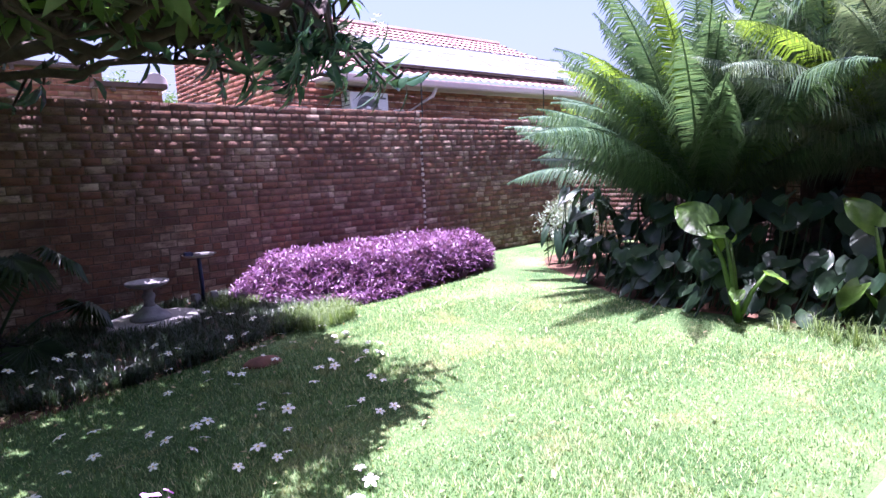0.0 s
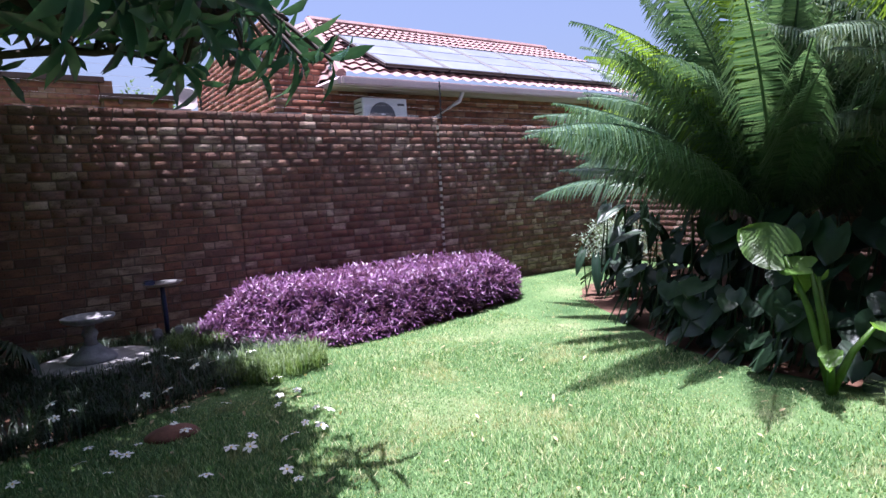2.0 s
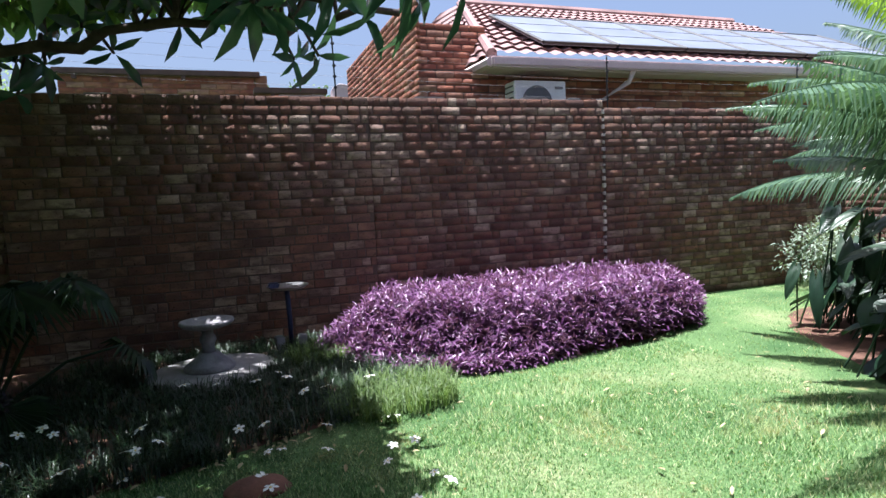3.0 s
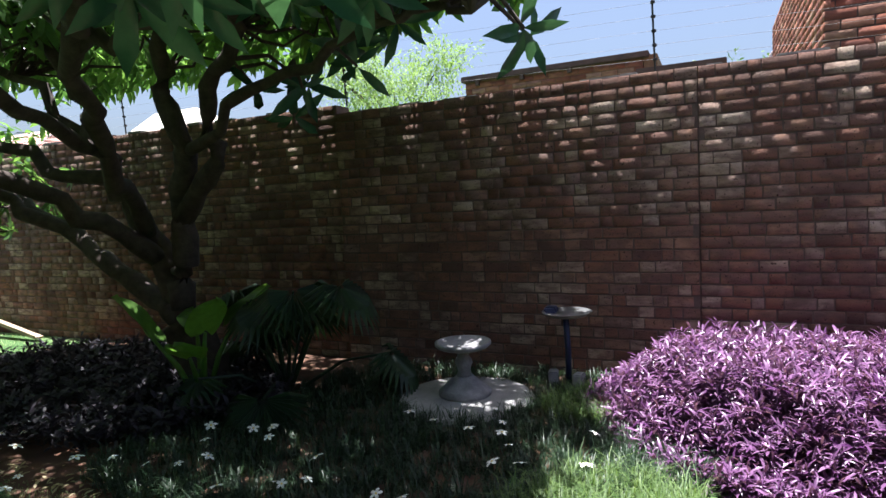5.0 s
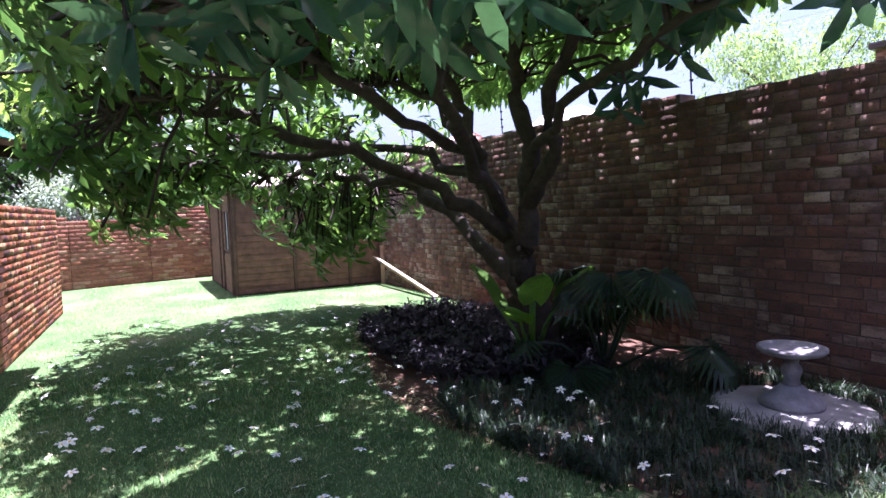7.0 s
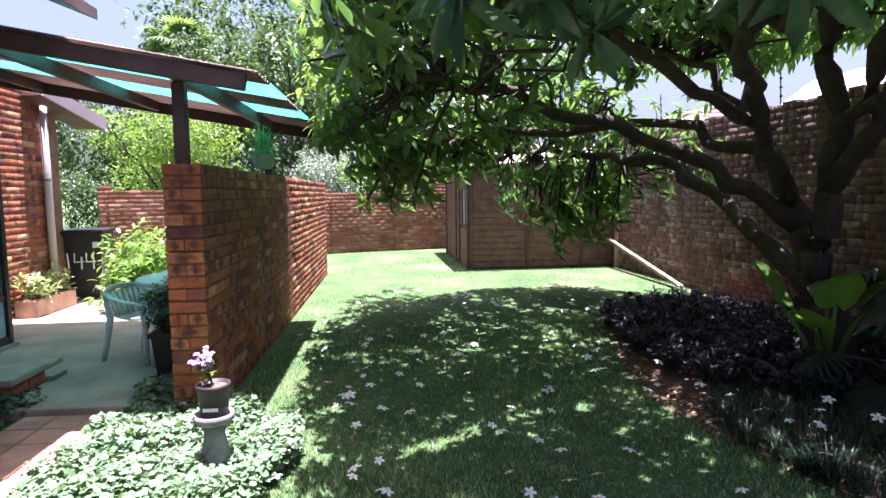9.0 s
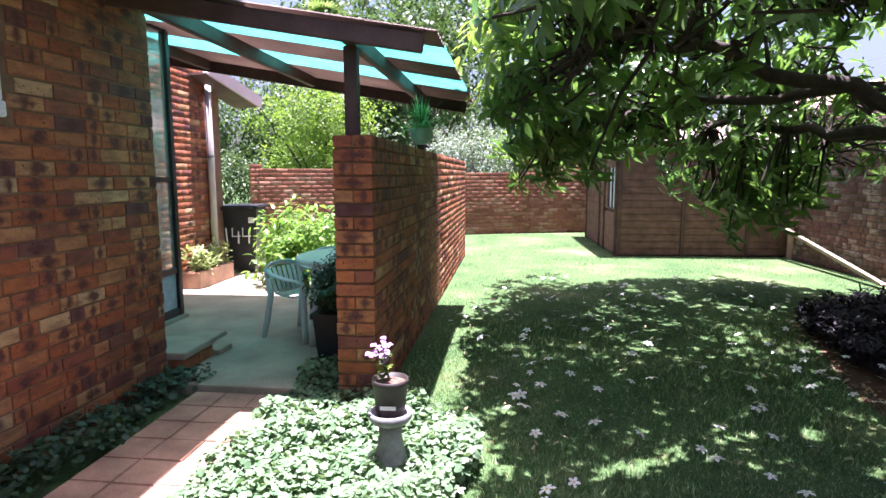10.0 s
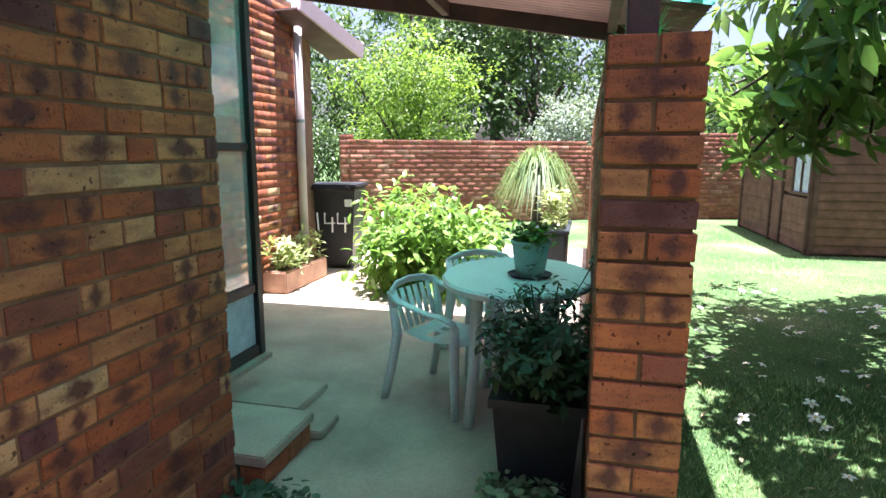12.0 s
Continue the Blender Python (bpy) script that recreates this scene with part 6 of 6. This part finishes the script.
FLOOR = 0.062
plastic_chair(H @ pose(-1.84, 0.63, FLOOR, 0, 0, -22) @ Matrix.Scale(0.84, 4), "pale green plastic garden chair pulled up to the table")
plastic_chair(H @ pose(-2.46, 0.76, FLOOR, 0, 0, -58) @ Matrix.Scale(0.88, 4), "pale green plastic garden chair behind the table")
table = thing("patio_table", "pale green round plastic patio table", "table", H @ pose(-1.76, 1.0, FLOOR))
bm = lathe(bmesh.new(), [(0.001, 0.672), (0.44, 0.672), (0.455, 0.655), (0.465, 0.66), (0.468, 0.68), (0.455, 0.692), (0.001, 0.695)], 48)
bmesh.ops.scale(bm, vec=(0.97, 0.77, 1), verts=bm.verts)
part("tabletop", bm, PLASTIC_TABLE, table, smooth=False)
for sx in (-1, 1):
    for sy in (-1, 1):
        part("leg", tube(bmesh.new(), [(sx * 0.2, sy * 0.16, 0.672), (sx * 0.22, sy * 0.17, 0.3), (sx * 0.25, sy * 0.19, 0.0)], [0.03, 0.028, 0.024], 10), PLASTIC_TABLE, table, smooth=True)
tray = thing("pot_saucer", "dark saucer under the pot on the table", "saucer", H @ pose(-1.70, 1.06, FLOOR + 0.695))
part("saucer", lathe(bmesh.new(), [(0.09, 0), (0.105, 0.014), (0.1, 0.016), (0.085, 0.006), (0.001, 0.005)], 24), POT_DARK, tray)


def potted(name, label, place, profile, pot_mat, soil_z, soil_r):
    plant = thing(name, label, "plant pot", place)
    part("pot", lathe(bmesh.new(), profile, 28), pot_mat, plant, smooth=True)
    part("soil", lathe(bmesh.new(), [(soil_r, soil_z), (0.001, soil_z + 0.006)], 20), COMPOST, plant)
    return plant


g = np.random.default_rng(9)
tp = potted("table_plant", "pale green pot of leafy greens on the table", H @ pose(-1.70, 1.06, FLOOR + 0.701),
            [(0.062, 0), (0.07, 0.03), (0.088, 0.15), (0.093, 0.152), (0.093, 0.165), (0.085, 0.165), (0.08, 0.14), (0.001, 0.138)], POT_GREEN, 0.146, 0.08)
q = g.normal(0, 1, (60, 3)) * np.array([0.045, 0.045, 0.015]) + np.array([0, 0, 0.19])
b, al, u, ln, wd = rosettes(q, g.normal(0, 0.5, (60, 3)) + np.array([0, 0, 1]), 6, 0.025, 0.045, 0.6, (-0.1, 0.8), g)
leaf_part("leaves", b, al, u, ln, wd, LIME_LEAF, tp)

big = thing("tall_planter", "dark square planter with an airy small-leaved shrub", "planter", H @ pose(-1.16, 1.16, FLOOR))
bm = bmesh.new()
for z0, z1, s0, s1 in ((0, 0.35, 0.13, 0.16), (0.35, 0.385, 0.175, 0.175)):
    vs = [[bm.verts.new((sx * s, sy * s, z)) for sx, sy in ((-1, -1), (1, -1), (1, 1), (-1, 1))] for z, s in ((z0, s0), (z1, s1))]
    for k in range(4):
        bm.faces.new((vs[0][k], vs[0][(k + 1) % 4], vs[1][(k + 1) % 4], vs[1][k]))
    bm.faces.new(vs[0])
    if z0 == 0.35:
        bm.faces.new(vs[1])
part("pot", bm, POT_DARK, big)
tipz = g.normal(0, 1, (330, 3)) * np.array([0.135, 0.105, 0.10]) + np.array([0, 0, 0.54])
tipz = tipz[(tipz[:, 2] > 0.40) & (np.abs(tipz[:, 1]) < 0.22)]
bm = bmesh.new()
for k in range(0, len(tipz), 3):
    t_ = tipz[k]
    tube(bm, [(0, 0, 0.37), (t_[0] * 0.4, t_[1] * 0.4, t_[2] * 0.75), tuple(t_)], 0.003, 4, False)
tagged(part("stem", bm, POTPLANT_LEAF, big), kind="stuff")
b, al, u, ln, wd = rosettes(tipz, tipz - np.array([0, 0, 0.45]), 9, 0.03, 0.055, 0.42, (-0.6, 0.5), g)
leaf_part("leaves", b, al, u, ln, wd, POTPLANT_LEAF, big)

# wheelie bin with its painted number
wheelie = thing("wheelie_bin", "black wheelie bin with the number 144 painted in white", "bin", H @ pose(-5.02, -1.39, FLOOR, 0, 0, 8) @ Matrix.Diagonal((1, 1, 0.95, 1)))
bm = bmesh.new()
vs = [[bm.verts.new((x, y, z)) for x, y in ((-0.22 * s, -0.21 * s), (0.26 * s, -0.21 * s), (0.26 * s, 0.25 * s), (-0.22 * s, 0.25 * s))] for z, s in ((0.03, 0.86), (0.86, 1.08), (0.92, 1.12))]
for a, b in zip(vs, vs[1:]):
    for k in range(4):
        bm.faces.new((a[k], a[(k + 1) % 4], b[(k + 1) % 4], b[k]))
bm.faces.new(vs[0])
bm.faces.new(vs[-1])
bmesh.ops.bevel(bm, geom=bm.edges[:], offset=0.015, segments=2, affect="EDGES")
part("body", bm, BLACK_PLASTIC, wheelie)
boxed("lid", (-0.27, 0.32, -0.27, 0.31, 0.922, 0.965), BLACK_PLASTIC, wheelie, bevel=0.015)
boxed("lid_rim", (0.30, 0.345, -0.2, 0.24, 0.90, 0.945), BLACK_PLASTIC, wheelie, bevel=0.01)
boxed("sticker", (0.290, 0.294, 0.17, 0.25, 0.72, 0.80), WHITE_PAINT, wheelie, "small pale sticker with unreadable print")
for y in (-0.18, 0.22):
    part("wheel", lathe(bmesh.new(), [(0.02, 0), (0.09, 0.0), (0.1, 0.015), (0.1, 0.035), (0.09, 0.05), (0.02, 0.05)], 20), BLACK_PLASTIC, wheelie).matrix_basis = pose(-0.18, y, 0.10, 90)


def stroke(points, radius=0.016):
    return tube(bmesh.new(), points, radius, 5)


DIGITS = {"1": [[(0, 0.2), (0.01, 0)]], "4": [[(-0.045, 0.2), (-0.05, 0.08), (0.06, 0.085)], [(0.035, 0.15), (0.03, -0.02)]]}
for n_, (ch, off) in enumerate((("1", -0.13), ("4", 0.0), ("4", 0.14))):
    for line in DIGITS[ch]:
        part("painted_digit", stroke([(0.268 + 0.055 * (0.45 + z), off + y, 0.45 + z) for y, z in line], 0.010), WHITE_PAINT, wheelie, "hand-painted white numeral")

bush = foliage("leafy_bush", "bright sunlit bush of large glossy leaves on the patio", "bush", (-4.3, 0.06, 0.05), spread(26, 0.5, 0.40, (0.2, 0.64), (0.24, 0.38), 5), 5200, 0.10, BUSH_LEAF, 0.42, seed=6, droop=0.5)
canes = np.random.default_rng(63)
for k in range(14):
    a_, f_ = canes.uniform(0, 6.28), canes.uniform(0.25, 0.55)
    top = (f_ * math.cos(a_), f_ * math.sin(a_), canes.uniform(0.55, 0.9))
    part("cane", tube(bmesh.new(), [(0.06 * math.cos(a_), 0.06 * math.sin(a_), 0), (top[0] * 0.5, top[1] * 0.5, top[2] * 0.75), top], [0.014, 0.01, 0.006], 6), BARK, bush, smooth=True)
planter = thing("planter_box", "brick-coloured planter trough with variegated plants", "planter", H @ pose(-4.02, -1.375, FLOOR))
boxed("trough", (-0.42, 0.42, -0.12, 0.12, 0, 0.2), PAVER, planter, bevel=0.012)
boxed("soil", (-0.39, 0.39, -0.1, 0.1, 0.2, 0.206), COMPOST, planter)
q = g.uniform(-1, 1, (70, 3)) * np.array([0.38, 0.10, 0.12]) + np.array([0, 0, 0.33])
b, al, u, ln, wd = rosettes(q, g.normal(0, 0.5, (70, 3)) + np.array([0, 0, 1.2]), 7, 0.06, 0.13, 0.26, (0.0, 1.0), g)
leaf_part("leaves", b, al, u, ln, wd, VARI_LEAF, planter)

# ponytail palm and the trough behind the table
pony = potted("ponytail_palm", "ponytail palm with a fountain of thin drooping leaves in a pot", pose(-5.35, 1.06, FLOOR),
              [(0.15, 0), (0.18, 0.2), (0.2, 0.34), (0.18, 0.34), (0.17, 0.31), (0.001, 0.3)], POT_DARK, 0.315, 0.17)
part("trunk", tube(bmesh.new(), [(0, 0, 0.3), (0.01, 0, 0.5), (0, 0.01, 0.75), (0, 0, 0.94)], [0.11, 0.06, 0.035, 0.03], 10), BARK, pony, smooth=True)
n = 760
a, th = g.uniform(0, 6.28, n), g.uniform(0.1, 1.6, n)
L = g.uniform(0.4, 0.66, n)
out = np.stack([np.cos(a) * np.sin(th), np.sin(a) * np.sin(th), np.cos(th)], 1)
b0 = np.tile([0, 0, 0.94], (n, 1)) + g.normal(0, 0.012, (n, 3))
m1 = b0 + out * (L * 0.55)[:, None] + np.array([0, 0, 0.03])
tp_ = b0 + out * L[:, None] * np.array([0.95, 0.95, 0.75]) - np.c_[np.zeros((n, 2)), L * 0.8 * np.sin(th)]
grid_part("leaves", blades(b0, tp_, np.full(n, 0.014), m1 - (b0 + tp_) / 2).reshape(-1, 3), 5, BLADE_TRIS, TUFT_LEAF, pony)
trough = thing("dark_trough", "long dark trough of pale-flowered shrubs by the wall", "planter", pose(-5.0, 1.25, FLOOR, 0, 0, -3))
boxed("trough", (-0.5, 0.4, -0.14, 0.14, 0.0, 0.48), POT_DARK, trough, bevel=0.015)
boxed("rim", (-0.53, 0.43, -0.17, 0.17, 0.481, 0.52), POT_DARK, trough, bevel=0.008)
q = g.uniform(-1, 1, (150, 3)) * np.array([0.4, 0.12, 0.2]) + np.array([0, 0, 0.7])
b, al, u, ln, wd = rosettes(q, g.normal(0, 0.6, (150, 3)) + np.array([0, 0, 1.0]), 6, 0.03, 0.06, 0.5, (-0.2, 0.8), g)
leaf_part("leaves", b, al, u, ln, wd, VARI_LEAF, trough)

# hanging spider plant
hang = thing("hanging_plant", "spider plant in a pale hanging pot under the roof", "hanging plant", pose(-2.15, 1.68, 1.64))
part("pot", lathe(bmesh.new(), [(0.06, 0), (0.085, 0.03), (0.1, 0.12), (0.105, 0.13), (0.095, 0.13), (0.001, 0.11)], 24), POT_GREEN, hang, smooth=True)
for k in range(3):
    a_ = radians(120 * k)
    part("hanger", tube(bmesh.new(), [(0.1 * math.cos(a_), 0.1 * math.sin(a_), 0.13), (0, 0, 0.40), (0, 0, 0.50)], 0.003, 4), BLACK_STEEL, hang)
n = 190
a, th = g.uniform(0, 6.28, n), g.uniform(0.2, 1.3, n)
L = g.uniform(0.18, 0.38, n)
out = np.stack([np.cos(a) * np.sin(th), np.sin(a) * np.sin(th), np.cos(th)], 1)
b0 = np.tile([0, 0, 0.12], (n, 1)) + g.normal(0, 0.02, (n, 3)) * np.array([1, 1, 0.1])
tp_ = b0 + out * L[:, None] - np.c_[np.zeros((n, 2)), L * 0.5 * np.sin(th)]
grid_part("leaves", blades(b0, tp_, np.full(n, 0.014), np.tile([0, 0, 0.05], (n, 1))).reshape(-1, 3), 5, BLADE_TRIS, SPIDER_LEAF, hang)

# ---------------------------------------------------------------- trees beyond the walls
foliage("lime_tree", "bright yellow-green small-leaved tree behind the low wall", "tree", (-12.4, -2.1, 0), spread(34, 1.15, 1.25, (1.2, 3.3), (0.5, 0.85), 7) + [(0, 0, 3.9, 0.45)], 15000, 0.085, LIME_LEAF, 0.5, trunk=(1.2, 0.09), seed=8)
foliage("dark_tree", "tall dark-leaved tree beyond the garden", "tree", (-17.5, 0.6, 0), spread(40, 2.6, 2.8, (2.4, 6.8), (0.9, 1.6), 9), 15000, 0.17, FAR_LEAF, 0.5, trunk=(2.5, 0.2), seed=10)
foliage("dark_tree", "tall dark-leaved tree beyond the garden", "tree", (-17.0, -5.2, 0), spread(36, 2.2, 2.4, (1.6, 5.2), (0.9, 1.5), 19), 12000, 0.16, FAR_LEAF, 0.5, trunk=(1.8, 0.18), seed=11)
foliage("broad_tree", "broad mid-green tree behind the shed", "tree", (-15.5, 4.6, 0), spread(30, 2.0, 2.0, (1.5, 3.6), (0.7, 1.2), 12), 11000, 0.13, FAR_LEAF, 0.5, trunk=(1.5, 0.15), seed=13)
foliage("hedge_shrub", "grey-green shrub rising over the low wall", "shrub", (-12.3, 2.2, 0), spread(22, 0.5, 1.5, (0.9, 2.2), (0.4, 0.65), 14), 8000, 0.08, GREY_LEAF, 0.45, trunk=(0.8, 0.06), seed=15)
foliage("hedge_shrub", "shrub beside the end of the low wall", "shrub", (-9.4, -3.4, 0), spread(14, 0.7, 0.7, (0.4, 1.7), (0.4, 0.6), 24), 4500, 0.08, FAR_LEAF, 0.45, trunk=(0.6, 0.06), seed=25)
foliage("big_tree", "high dense tree beyond the neighbours", "tree", (-23.0, -1.2, 0), spread(44, 3.6, 3.4, (4.0, 9.5), (1.2, 2.1), 16), 15000, 0.24, FAR_LEAF, 0.5, trunk=(4, 0.3), seed=17)
foliage("feathery_tree", "feathery pale-green thorn tree beyond the wall", "tree", (-8.5, 24.0, 0), spread(40, 3.6, 2.6, (4.6, 7.4), (0.7, 1.4), 18), 12000, 0.16, FEATHER_LEAF, 0.3, trunk=(4.2, 0.16), seed=19, shell=0.3)
foliage("garden_tree", "green tree behind the brick building", "tree", (4.2, 19.0, 0), spread(16, 1.6, 1.4, (2.6, 4.4), (0.6, 1.0), 28), 5000, 0.14, FAR_LEAF, 0.5, trunk=(2.4, 0.12), seed=29)

tall = thing("tall_palm", "tall fan palm above the far trees", "palm", pose(-20.5, -4.0, 0))
part("trunk", tube(bmesh.new(), [(0, 0, 0), (0.1, 0.1, 3.5), (0, 0, 6.6)], [0.22, 0.17, 0.15], 10), BARK, tall, smooth=True)
r = random.Random(15)
for k in range(30):
    turn, up_ = k * 137.5, r.uniform(-0.5, 1.0)
    ob_bm = bmesh.new()
    for i in range(20):
        a_ = radians(-95 + 190 * i / 19)
        L_ = 0.95 * (0.7 + 0.3 * math.cos(a_))
        da, sd = Vector((math.cos(a_), math.sin(a_), 0)), Vector((-math.sin(a_), math.cos(a_), 0)) * 0.05
        v = [ob_bm.verts.new(q_) for q_ in (da * 0.05, da * L_ * 0.55 - sd, da * L_ * 0.55 + sd, da * L_ + Vector((0, 0, -0.3)))]
        ob_bm.faces.new((v[0], v[1], v[2]))
        ob_bm.faces.new((v[1], v[3], v[2]))
    ob = part("fan_leaf", ob_bm, FEATHER_LEAF, tall)
    t_ = radians(turn)
    ob.matrix_basis = Matrix.Translation((0.9 * math.cos(t_) * math.cos(up_), 0.9 * math.sin(t_) * math.cos(up_), 6.7 + 0.9 * math.sin(up_))) @ pose(0, 0, 0, 0, -math.degrees(up_) + 15, turn)
